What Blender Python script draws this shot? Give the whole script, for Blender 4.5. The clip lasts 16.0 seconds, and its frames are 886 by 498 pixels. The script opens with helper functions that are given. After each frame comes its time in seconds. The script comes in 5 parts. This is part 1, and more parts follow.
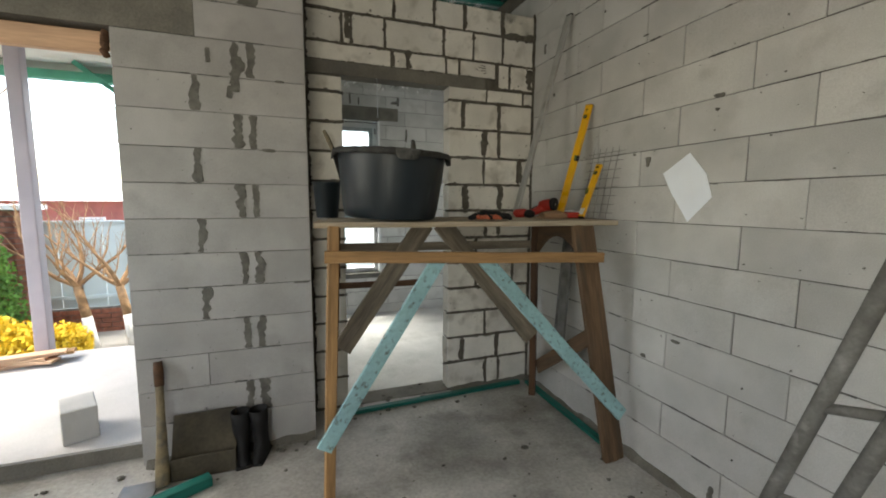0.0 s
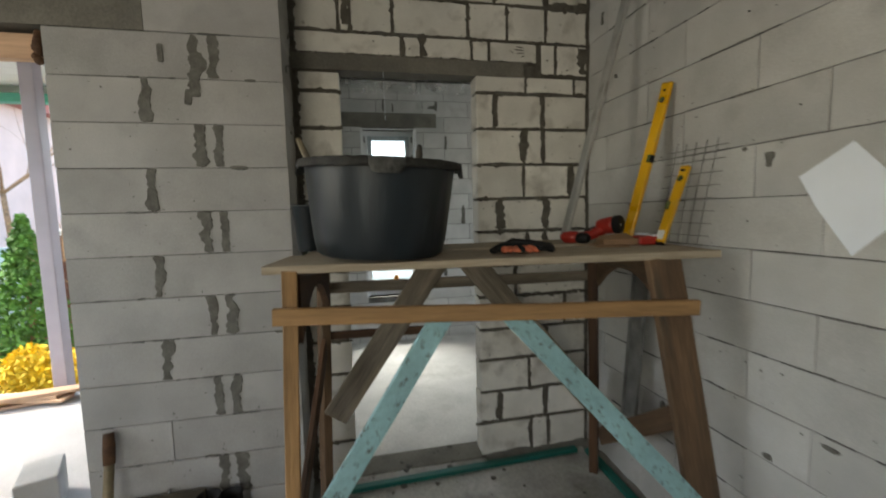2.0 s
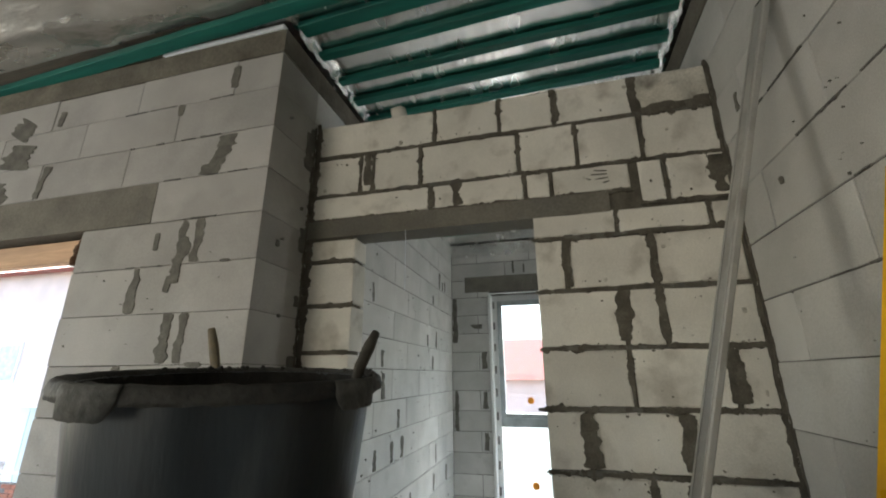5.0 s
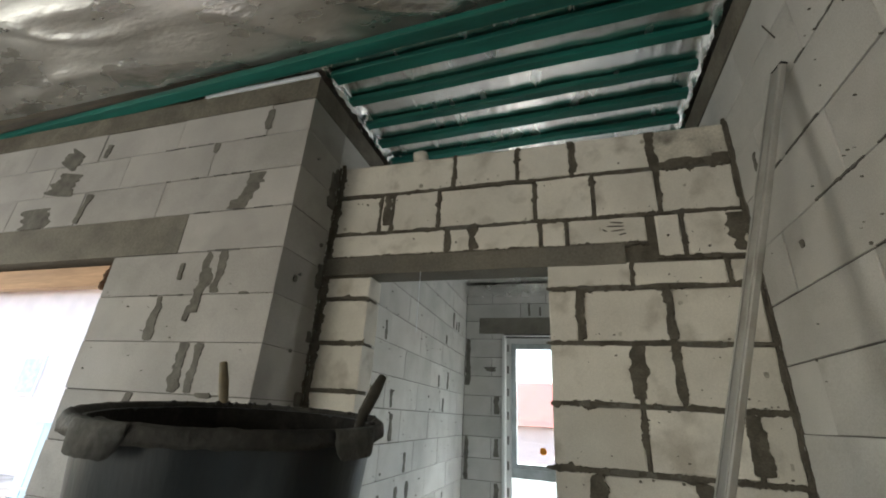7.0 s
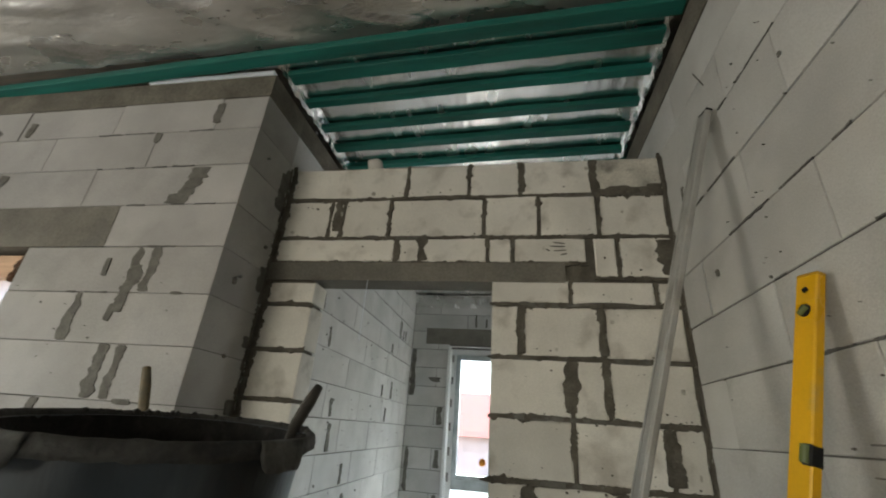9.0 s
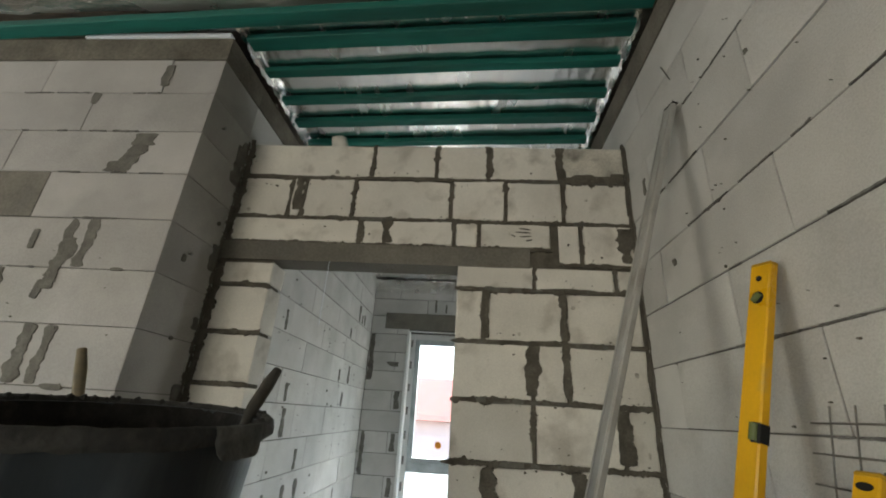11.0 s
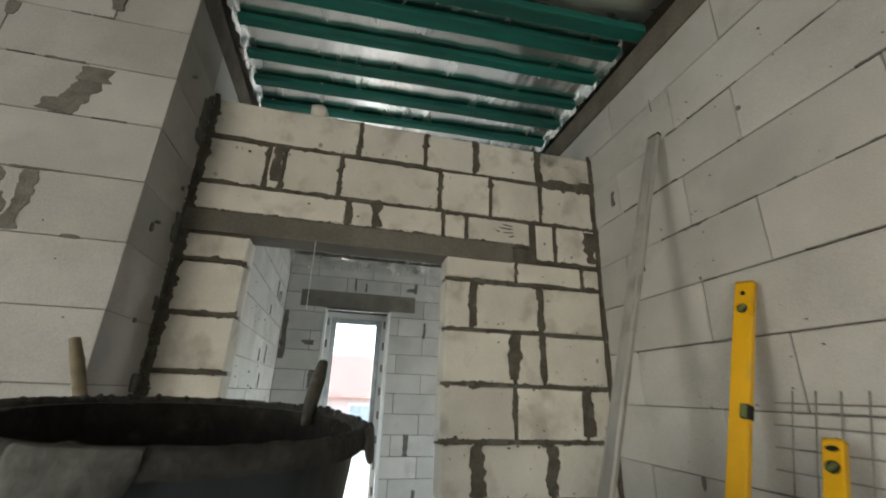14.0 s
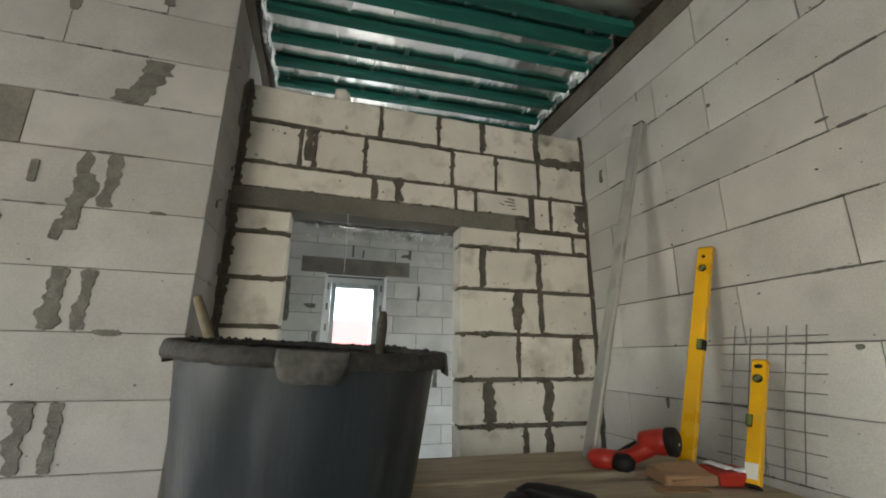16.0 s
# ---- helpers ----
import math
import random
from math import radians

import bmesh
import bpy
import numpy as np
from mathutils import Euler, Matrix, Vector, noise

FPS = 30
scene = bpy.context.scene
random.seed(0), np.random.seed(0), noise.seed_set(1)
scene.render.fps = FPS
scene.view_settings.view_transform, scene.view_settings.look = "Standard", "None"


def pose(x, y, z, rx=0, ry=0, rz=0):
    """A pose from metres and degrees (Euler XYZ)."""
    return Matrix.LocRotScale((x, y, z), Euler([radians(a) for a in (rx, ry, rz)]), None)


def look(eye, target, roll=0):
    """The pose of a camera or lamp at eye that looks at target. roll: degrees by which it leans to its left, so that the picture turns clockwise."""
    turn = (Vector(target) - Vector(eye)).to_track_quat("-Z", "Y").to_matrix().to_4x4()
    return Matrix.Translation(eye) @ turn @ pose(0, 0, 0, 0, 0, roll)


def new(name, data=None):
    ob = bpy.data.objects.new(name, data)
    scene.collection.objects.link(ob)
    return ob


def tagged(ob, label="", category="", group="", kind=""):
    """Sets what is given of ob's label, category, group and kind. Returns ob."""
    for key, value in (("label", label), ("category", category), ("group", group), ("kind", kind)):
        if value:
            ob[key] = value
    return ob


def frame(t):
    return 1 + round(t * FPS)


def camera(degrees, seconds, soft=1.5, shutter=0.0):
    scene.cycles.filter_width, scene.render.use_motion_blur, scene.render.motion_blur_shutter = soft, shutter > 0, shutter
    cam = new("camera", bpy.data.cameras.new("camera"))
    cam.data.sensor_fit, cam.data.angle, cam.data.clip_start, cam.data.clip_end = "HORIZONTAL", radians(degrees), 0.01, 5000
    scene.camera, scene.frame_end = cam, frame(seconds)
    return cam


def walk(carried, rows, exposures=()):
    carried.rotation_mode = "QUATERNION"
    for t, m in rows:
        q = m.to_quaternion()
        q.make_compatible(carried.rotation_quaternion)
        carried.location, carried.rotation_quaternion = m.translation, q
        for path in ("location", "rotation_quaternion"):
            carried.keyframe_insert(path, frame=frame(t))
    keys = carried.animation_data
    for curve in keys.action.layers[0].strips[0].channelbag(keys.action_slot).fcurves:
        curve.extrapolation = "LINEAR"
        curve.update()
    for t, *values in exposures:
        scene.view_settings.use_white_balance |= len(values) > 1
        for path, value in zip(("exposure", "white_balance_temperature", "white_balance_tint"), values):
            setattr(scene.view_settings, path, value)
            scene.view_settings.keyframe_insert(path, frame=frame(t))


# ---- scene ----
cam = camera(94.2, 16.0, soft=1.9, shutter=0.5)
PATH = [
    (0, (0.152, 0.278, 1.491), (0.842, 2.142, 1.271), 0.2),
    (0.5, (0.158, 0.311, 1.516), (0.826, 2.177, 1.252), -0.1),
    (1, (0.314, 0.45, 1.528), (0.902, 2.345, 1.278), -0.5),
    (1.5, (0.497, 0.619, 1.532), (1.009, 2.535, 1.274), -1.0),
    (2, (0.571, 0.854, 1.568), (0.982, 2.803, 1.388), -1.5),
    (2.5, (0.692, 1.027, 1.635), (0.955, 3.008, 1.561), -1.7),
    (3, (0.893, 1.174, 1.689), (1.035, 3.169, 1.741), -1.9),
    (3.5, (1.01, 1.356, 1.705), (1.041, 3.346, 1.903), -1.5),
    (4, (1.113, 1.574, 1.726), (0.951, 3.533, 2.094), -0.6),
    (4.5, (1.328, 1.684, 1.751), (0.918, 3.582, 2.228), -0.8),
    (5, (1.361, 1.675, 1.756), (0.877, 3.524, 2.344), -0.3),
    (7.5, (1.396, 1.648, 1.788), (0.835, 3.411, 2.548), 4.0),
    (8, (1.404, 1.639, 1.79), (0.879, 3.404, 2.568), 4.6),
    (8.5, (1.406, 1.636, 1.795), (0.962, 3.417, 2.589), 4.5),
    (9, (1.412, 1.642, 1.79), (1.069, 3.444, 2.589), 4.2),
    (9.5, (1.409, 1.653, 1.795), (1.187, 3.475, 2.589), 3.8),
    (12, (1.309, 1.711, 1.777), (1.235, 3.57, 2.512), 3.4),
    (12.5, (1.243, 1.866, 1.774), (1.33, 3.718, 2.524), 2.6),
    (13, (1.12, 1.86, 1.786), (1.354, 3.706, 2.519), 2.4),
    (13.5, (0.938, 1.764, 1.819), (1.298, 3.593, 2.544), 2.2),
    (14, (0.922, 1.654, 1.807), (1.339, 3.493, 2.473), 2.0),
    (14.5, (0.968, 1.533, 1.767), (1.385, 3.403, 2.34), 0.2),
    (15, (0.894, 1.453, 1.765), (1.319, 3.32, 2.342), -0.9),
    (15.5, (0.732, 1.431, 1.756), (1.265, 3.276, 2.312), -0.5),
    (16, (0.686, 1.434, 1.739), (1.224, 3.292, 2.247), 0.7),
]
STOPS = [(t, stops, 7300 if t < 2.5 else 7080, 7) for t, stops in ((0.0, 2.77), (1.5, 2.57), (3.0, 2.66), (3.5, 2.74), (4.0, 2.9), (5.0, 2.99), (9.0, 3.07), (12.5, 3.17), (16.0, 3.31))]
walk(cam, [(t, look(eye, target, roll)) for t, eye, target, roll in PATH], STOPS)


# ---- light ----
world = bpy.data.worlds.new("overcast_sky")
scene.world = world
world.use_nodes = True
wn = world.node_tree.nodes
sky = wn.new("ShaderNodeTexSky")
sky.sky_type, sky.sun_disc = "NISHITA", False
sky.sun_elevation, sky.sun_rotation, sky.air_density, sky.dust_density = radians(50), radians(287), 1.0, 2.0
world.node_tree.links.new(sky.outputs[0], wn["Background"].inputs[0])
wn["Background"].inputs[1].default_value = 0.15


def lamp(name, kind, m, energy, color=(1, 1, 1), size=1.0, size_y=1.0):
    data = bpy.data.lights.new(name, kind)
    data.energy, data.color = energy, color
    if kind == "AREA":
        data.shape, data.size, data.size_y = "RECTANGLE", size, size_y
    else:
        data.angle = radians(40)
    ob = new(name, data)
    ob.matrix_world = m
    return ob


lamp("sun", "SUN", look((0, 0, 0), (1.0, -0.30, -1.25)), 1.2, (1.0, 0.97, 0.93))
# fill lamp in an invented west opening, added to brighten the right wall
lamp("added_daylight", "AREA", look((-2.55, 1.9, 1.95), (0, 2.0, 2.0)), 2.3, (0.93, 0.97, 1.0), 1.3, 1.2)
# added lamps in made-up openings of the rear wall and next room's far side
lamp("added_daylight", "AREA", look((-1.25, -2.0, 1.8), (-0.6, 0.5, 1.9)), 7.0, (1.0, 0.95, 0.86), 1.7, 1.4)
lamp("added_daylight", "AREA", look((4.15, 4.9, 1.7), (3.0, 4.9, 1.55)), 3.4, (0.95, 0.98, 1.0), 1.3, 1.5)

# added lamp hidden above the far window, standing in for sky through its opening
lamp("added_daylight", "AREA", look((1.03, 6.95, 3.35), (1.03, 4.4, 0.3)), 105, (0.95, 0.98, 1.0), 1.0, 0.8)


# ---- materials ----
def shader(name, color, rough=0.8, metal=0.0, var=0.12, scale=6.0, grain=0.0, grain_scale=120.0, bump=0.2, per_object=0.0,
           stain=None, stain_amount=0.0, stain_scale=3.0, stretch=(1, 1, 1), spec=0.4, trans=0.0, rough_var=0.1):
    """A surface: base colour varied at two scales, grain relief, blotches of a second colour, a shift per piece."""
    m = bpy.data.materials.new(name)
    m.use_nodes = True
    nt = m.node_tree
    n, link = nt.nodes, nt.links.new
    b = n["Principled BSDF"]
    b.inputs["Metallic"].default_value = metal
    b.inputs["Specular IOR Level"].default_value = spec
    b.inputs["Transmission Weight"].default_value = trans
    tc = n.new("ShaderNodeTexCoord")
    mp = n.new("ShaderNodeMapping")
    mp.inputs["Scale"].default_value = stretch
    info = n.new("ShaderNodeObjectInfo")
    shift = n.new("ShaderNodeVectorMath")
    shift.operation = "SCALE"
    shift.inputs[0].default_value = (17.0, 31.0, 11.0)
    link(info.outputs["Random"], shift.inputs["Scale"])
    add = n.new("ShaderNodeVectorMath")
    link(tc.outputs["Object"], add.inputs[0])
    link(shift.outputs[0], add.inputs[1])
    link(add.outputs[0], mp.inputs["Vector"])

    def noise_tex(sc, detail):
        t = n.new("ShaderNodeTexNoise")
        t.inputs["Scale"].default_value, t.inputs["Detail"].default_value = sc, detail
        link(mp.outputs[0], t.inputs["Vector"])
        return t

    def mix(kind, fac, a, c):
        x = n.new("ShaderNodeMix")
        x.data_type, x.blend_type = "RGBA", kind
        for sock, v in ((x.inputs[0], fac), (x.inputs[6], a), (x.inputs[7], c)):
            if isinstance(v, (float, int)):
                sock.default_value = v
            elif isinstance(v, tuple):
                sock.default_value = (*v, 1)
            else:
                link(v, sock)
        return x.outputs[2]

    def ramp(src, lo, hi, a=0.0, c=1.0):
        r = n.new("ShaderNodeMapRange")
        r.inputs[1].default_value, r.inputs[2].default_value, r.inputs[3].default_value, r.inputs[4].default_value = lo, hi, a, c
        link(src, r.inputs[0])
        return r.outputs[0]

    big, small = noise_tex(scale, 5), noise_tex(grain_scale, 3)
    dark = tuple(c * (1 - 2 * var) for c in color)
    light = tuple(min(1, c * (1 + var)) for c in color)
    col = mix("MIX", ramp(big.outputs["Fac"], 0.3, 0.7), dark, light)
    if stain:
        st = noise_tex(stain_scale, 6)
        col = mix("MIX", ramp(st.outputs["Fac"], 0.62 - 0.25 * stain_amount, 0.72, 0.0, 0.9), col, stain)
    if grain:
        col = mix("MULTIPLY", grain, col, mix("MIX", ramp(small.outputs["Fac"], 0.3, 0.7), (0.45, 0.45, 0.45), (1.0, 1.0, 1.0)))
    if per_object:
        col = mix("MULTIPLY", 1.0, col, mix("MIX", info.outputs["Random"], (1 - per_object,) * 3, (1.0, 1.0, 1.0)))
    link(col, b.inputs["Base Color"])
    link(ramp(big.outputs["Fac"], 0.3, 0.7, max(0, rough - rough_var), min(1, rough + rough_var)), b.inputs["Roughness"])
    if bump:
        bp = n.new("ShaderNodeBump")
        bp.inputs["Strength"].default_value, bp.inputs["Distance"].default_value = bump, 0.004
        hsum = n.new("ShaderNodeMath")
        link(small.outputs["Fac"], hsum.inputs[0])
        link(big.outputs["Fac"], hsum.inputs[1])
        link(hsum.outputs[0], bp.inputs["Height"])
        link(bp.outputs[0], b.inputs["Normal"])
    return m


M = {
    "block": shader("aerated_concrete", (0.59, 0.59, 0.575), 0.95, var=0.09, scale=3.0, grain=0.3, grain_scale=240, bump=0.35, per_object=0.14,
                    stain=(0.49, 0.485, 0.47), stain_amount=0.25, stain_scale=5.5, spec=0.15),
    # same blocks, darkened so the colour carries the left wall's weaker light
    "block_dimmed": shader("dimmed_aerated_concrete", (0.45, 0.44, 0.428), 0.95, var=0.09, scale=3.0, grain=0.3, grain_scale=240, bump=0.35, per_object=0.14,
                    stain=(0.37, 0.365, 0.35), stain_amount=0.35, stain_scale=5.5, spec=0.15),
    "cream": shader("cream_aerated_concrete", (0.86, 0.835, 0.775), 0.95, var=0.08, scale=4, grain=0.25, grain_scale=230, bump=0.3, per_object=0.16,
                    stain=(0.50, 0.47, 0.42), stain_amount=0.3, stain_scale=7, spec=0.15),
    "rough": shader("dirty_cream_block", (0.64, 0.615, 0.55), 0.95, var=0.15, scale=7, grain=0.4, grain_scale=120, bump=0.6, stain=(0.2, 0.19, 0.17), stain_amount=0.45, stain_scale=9, spec=0.15),
    "mortar": shader("grey_mortar", (0.145, 0.134, 0.113), 0.95, var=0.2, scale=14, grain=0.5, grain_scale=150, bump=0.7, spec=0.15),
    "adhesive": shader("thin_bed_adhesive", (0.17, 0.167, 0.16), 0.95, var=0.2, scale=14, grain=0.5, grain_scale=150, bump=0.5, spec=0.15),
    "smear": shader("mortar_smear", (0.165, 0.16, 0.145), 0.95, var=0.18, scale=18, grain=0.4, grain_scale=140, bump=0.7, spec=0.15),
    "concrete": shader("grey_concrete", (0.20, 0.19, 0.165), 0.92, var=0.15, scale=5, grain=0.4, grain_scale=90, bump=0.6, spec=0.2,
                       stain=(0.17, 0.165, 0.15), stain_amount=0.3, stain_scale=4),
    "ring": shader("brown_cast_concrete", (0.19, 0.175, 0.148), 0.95, var=0.2, scale=5, grain=0.45, grain_scale=80, bump=0.8, spec=0.15, stain=(0.12, 0.112, 0.094), stain_amount=0.3, stain_scale=4),
    "floor": shader("dusty_screed", (0.47, 0.46, 0.43), 0.85, var=0.2, scale=2.2, grain=0.45, grain_scale=55, bump=0.6, spec=0.3,
                    stain=(0.24, 0.23, 0.205), stain_amount=0.4, stain_scale=3.1),
    "floor_pale": shader("pale_dusty_screed", (0.56, 0.55, 0.52), 0.9, var=0.12, scale=1.8, grain=0.3, grain_scale=70, bump=0.5, stain=(0.38, 0.37, 0.34), stain_amount=0.35, stain_scale=2.6),
    "terrace": shader("pale_terrace_slab", (0.5, 0.495, 0.49), 0.9, var=0.08, scale=2, grain=0.2, bump=0.3),
    "foil": shader("silver_foil", (0.95, 0.945, 0.935), 0.24, metal=1.0, var=0.06, scale=7, grain=0.0, grain_scale=60, bump=0.18, rough_var=0.06, stretch=(1.6, 0.5, 1)),
    "film": shader("grey_vapour_film", (0.60, 0.58, 0.545), 0.31, metal=0.85, var=0.14, scale=3.2, grain_scale=17, bump=1.0, rough_var=0.12, stretch=(0.9, 2.2, 1)),
    "green": shader("green_treated_timber", (0.004, 0.14, 0.112), 0.6, var=0.2, scale=4, grain=0.3, grain_scale=45, bump=0.4, stretch=(0.25, 3, 3)),
    "wood_old": shader("weathered_board", (0.20, 0.122, 0.07), 0.85, var=0.25, scale=3, grain=0.6, grain_scale=22, bump=0.5, per_object=0.25, stretch=(0.5, 6, 6),
                       stain=(0.11, 0.085, 0.06), stain_amount=0.35, stain_scale=4),
    "wood_dusty": shader("dusty_plank", (0.50, 0.42, 0.32), 0.9, var=0.2, scale=3, grain=0.5, grain_scale=20, bump=0.5, per_object=0.2, stretch=(0.5, 6, 6),
                         stain=(0.27, 0.215, 0.15), stain_amount=0.4, stain_scale=3),
    "wood_new": shader("orange_pine", (0.47, 0.27, 0.12), 0.75, var=0.2, scale=3, grain=0.5, grain_scale=20, bump=0.4, per_object=0.15, stretch=(0.5, 6, 6)),
    "wood_pale": shader("pale_pine", (0.62, 0.40, 0.26), 0.75, var=0.12, scale=3, grain=0.3, grain_scale=20, bump=0.3, stretch=(0.5, 6, 6)),
    "wood_grey": shader("grey_board", (0.28, 0.235, 0.18), 0.9, var=0.25, scale=3, grain=0.6, grain_scale=22, bump=0.5, per_object=0.2, stretch=(0.5, 6, 6)),
    "wood_dark": shader("dark_board", (0.105, 0.053, 0.028), 0.8, var=0.3, scale=3, grain=0.6, grain_scale=22, bump=0.4, stretch=(0.5, 6, 6)),
    "blue": shader("flaking_blue_paint", (0.31, 0.53, 0.56), 0.6, var=0.1, scale=5, grain=0.25, grain_scale=40, bump=0.5, stretch=(0.9, 1.2, 1.2),
                   stain=(0.09, 0.08, 0.065), stain_amount=0.26, stain_scale=38),
    "tub": shader("black_tub_plastic", (0.008, 0.0152, 0.0215), 0.4, var=0.25, scale=5, grain=0.0, grain_scale=60, bump=0.2, stain=(0.042, 0.05, 0.056), stain_amount=0.3, stain_scale=6, stretch=(1.6, 1.6, 0.35), spec=0.5),
    "rim": shader("mortar_caked_rim", (0.05, 0.049, 0.046), 0.7, var=0.35, scale=14, grain=0.5, grain_scale=80, bump=0.9, stain=(0.018, 0.02, 0.022), stain_amount=0.5, stain_scale=9, spec=0.25),
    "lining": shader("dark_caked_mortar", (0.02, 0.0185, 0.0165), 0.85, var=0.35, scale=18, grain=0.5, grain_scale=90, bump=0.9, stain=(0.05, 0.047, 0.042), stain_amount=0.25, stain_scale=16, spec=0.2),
    "flap": shader("dusty_tub_flap", (0.095, 0.096, 0.091), 0.8, var=0.3, scale=16, grain=0.5, grain_scale=90, bump=0.7, stain=(0.03, 0.032, 0.034), stain_amount=0.35, stain_scale=14, spec=0.3),
    "wood_olive": shader("mortar_stained_handle", (0.27, 0.215, 0.13), 0.8, var=0.25, scale=6, grain=0.5, grain_scale=40, bump=0.4, stain=(0.12, 0.115, 0.1), stain_amount=0.45, stain_scale=14),
    "grip_dark": shader("mortar_stained_dark_grip", (0.055, 0.05, 0.043), 0.8, var=0.3, scale=12, grain=0.4, grain_scale=60, bump=0.5, stain=(0.16, 0.155, 0.145), stain_amount=0.3, stain_scale=18),
    "fibre": shader("dirty_fibre_board", (0.075, 0.064, 0.044), 0.9, var=0.3, scale=4, grain=0.5, grain_scale=60, bump=0.4, stain=(0.05, 0.045, 0.035), stain_amount=0.45, stain_scale=5),
    "black": shader("black_rubber", (0.011, 0.011, 0.012), 0.62, spec=0.25, var=0.2, scale=8, bump=0.1),
    "yellow": shader("yellow_enamel", (0.76, 0.41, 0.012), 0.35, var=0.06, scale=6, grain=0.1, bump=0.05, stain=(0.5, 0.36, 0.12), stain_amount=0.1, stain_scale=9),
    "yellow_cap": shader("worn_yellow_plastic", (0.55, 0.31, 0.02), 0.55, var=0.12, scale=12, grain=0.2, bump=0.1),
    "vial": shader("green_vial", (0.13, 0.16, 0.06), 0.15, var=0.1, bump=0.0),
    "alu": shader("dull_aluminium", (0.47, 0.47, 0.455), 0.58, metal=0.5, var=0.1, scale=6, grain=0.15, bump=0.1, stain=(0.33, 0.32, 0.3), stain_amount=0.3, stain_scale=7),
    "stand": shader("mortar_splashed_tube", (0.2, 0.197, 0.185), 0.72, metal=0.25, var=0.22, scale=8, grain=0.4, grain_scale=70, bump=0.3, stain=(0.33, 0.325, 0.31), stain_amount=0.25, stain_scale=13),
    "steel": shader("grey_steel", (0.28, 0.28, 0.275), 0.5, metal=0.7, var=0.2, scale=9, grain=0.3, bump=0.2),
    "wire": shader("zinc_wire", (0.22, 0.215, 0.205), 0.55, metal=0.6, var=0.2, scale=9, bump=0.1),
    "red": shader("red_plastic", (0.38, 0.024, 0.015), 0.4, var=0.12, scale=8, bump=0.08),
    "orange": shader("salmon_rubber", (0.62, 0.17, 0.09), 0.6, var=0.15, scale=12, bump=0.2),
    "card": shader("brown_cardboard", (0.34, 0.21, 0.125), 0.9, var=0.1, scale=6, grain=0.2, bump=0.15),
    "paper": shader("white_paper", (0.84, 0.89, 0.96), 0.85, var=0.03, scale=4, bump=0.05),
    "pvc": shader("white_pvc", (0.72, 0.735, 0.74), 0.35, var=0.05, scale=6, bump=0.03),
    "pvc_film": shader("blue_grey_protective_film", (0.42, 0.47, 0.49), 0.4, var=0.15, scale=9, bump=0.2),
    "post": shader("lilac_grey_paint", (0.42, 0.38, 0.42), 0.5, var=0.06, scale=3, bump=0.05),
    "white": shader("white_boarding", (0.75, 0.76, 0.74), 0.7, var=0.05, scale=3, bump=0.1),
    "mint": shader("mint_trim", (0.10, 0.42, 0.30), 0.6, var=0.12, scale=4, bump=0.1),
    "fence": shader("pale_blue_sheet", (0.50, 0.60, 0.64), 0.5, var=0.06, scale=1.5, bump=0.1),
    "brick": shader("red_brick", (0.30, 0.12, 0.08), 0.9, var=0.2, scale=12, grain=0.3, bump=0.4, per_object=0.2),
    "lime": shader("whitewashed_bark", (0.72, 0.71, 0.68), 0.9, var=0.1, scale=10, grain=0.3, bump=0.6),
    "bark": shader("brown_bark", (0.36, 0.22, 0.12), 0.9, var=0.25, scale=14, grain=0.4, bump=0.7),
    "thuja": shader("thuja_green", (0.10, 0.24, 0.04), 0.7, var=0.3, scale=7, bump=0.2),
    "gold": shader("yellow_foliage", (0.72, 0.50, 0.03), 0.7, var=0.2, scale=9, bump=0.1),
    "soil": shader("garden_soil", (0.30, 0.28, 0.25), 0.95, var=0.2, scale=0.8, grain=0.4, bump=0.5, stain=(0.55, 0.54, 0.53), stain_amount=0.4, stain_scale=0.7),
    "plaster": shader("pale_render", (0.68, 0.66, 0.63), 0.9, var=0.06, scale=1.5, bump=0.2),
    "pink": shader("pink_render", (0.66, 0.53, 0.49), 0.9, var=0.06, scale=1.5, bump=0.2),
    "roof": shader("red_roof_sheet", (0.34, 0.11, 0.09), 0.6, var=0.12, scale=2, bump=0.1),
    "amber": shader("orange_sticker", (0.85, 0.30, 0.03), 0.5, var=0.05, bump=0.0),
}
glass = bpy.data.materials.new("window_glass")
glass.use_nodes = True
gn = glass.node_tree
gn.nodes.remove(gn.nodes["Principled BSDF"])
tr, gl, mx = gn.nodes.new("ShaderNodeBsdfTransparent"), gn.nodes.new("ShaderNodeBsdfGlossy"), gn.nodes.new("ShaderNodeMixShader")
gl.inputs["Roughness"].default_value = 0.03
mx.inputs[0].default_value = 0.06
gn.links.new(tr.outputs[0], mx.inputs[1])
gn.links.new(gl.outputs[0], mx.inputs[2])
gn.links.new(mx.outputs[0], gn.nodes["Material Output"].inputs[0])
M["glass"] = glass


# ---- mesh tools ----
def finish(bm, name, mat, smooth=False):
    me = bpy.data.meshes.new(name)
    bmesh.ops.recalc_face_normals(bm, faces=bm.faces)
    bm.to_mesh(me)
    bm.free()
    me.materials.append(M[mat])
    if smooth:
        for p in me.polygons:
            p.use_smooth = True
    return me


POSED = {}


def part(name, bm, mat, parent=None, label="", smooth=False, m=None):
    if m is None and POSED.get("bm") is bm:
        m = POSED["m"] if parent is None else parent.matrix_world.inverted() @ POSED["m"]
    ob = new(name, finish(bm, name, mat, smooth))
    if parent:
        ob.parent = parent
    if m:
        ob.matrix_local = m
    if label:
        tagged(ob, label)
    return ob


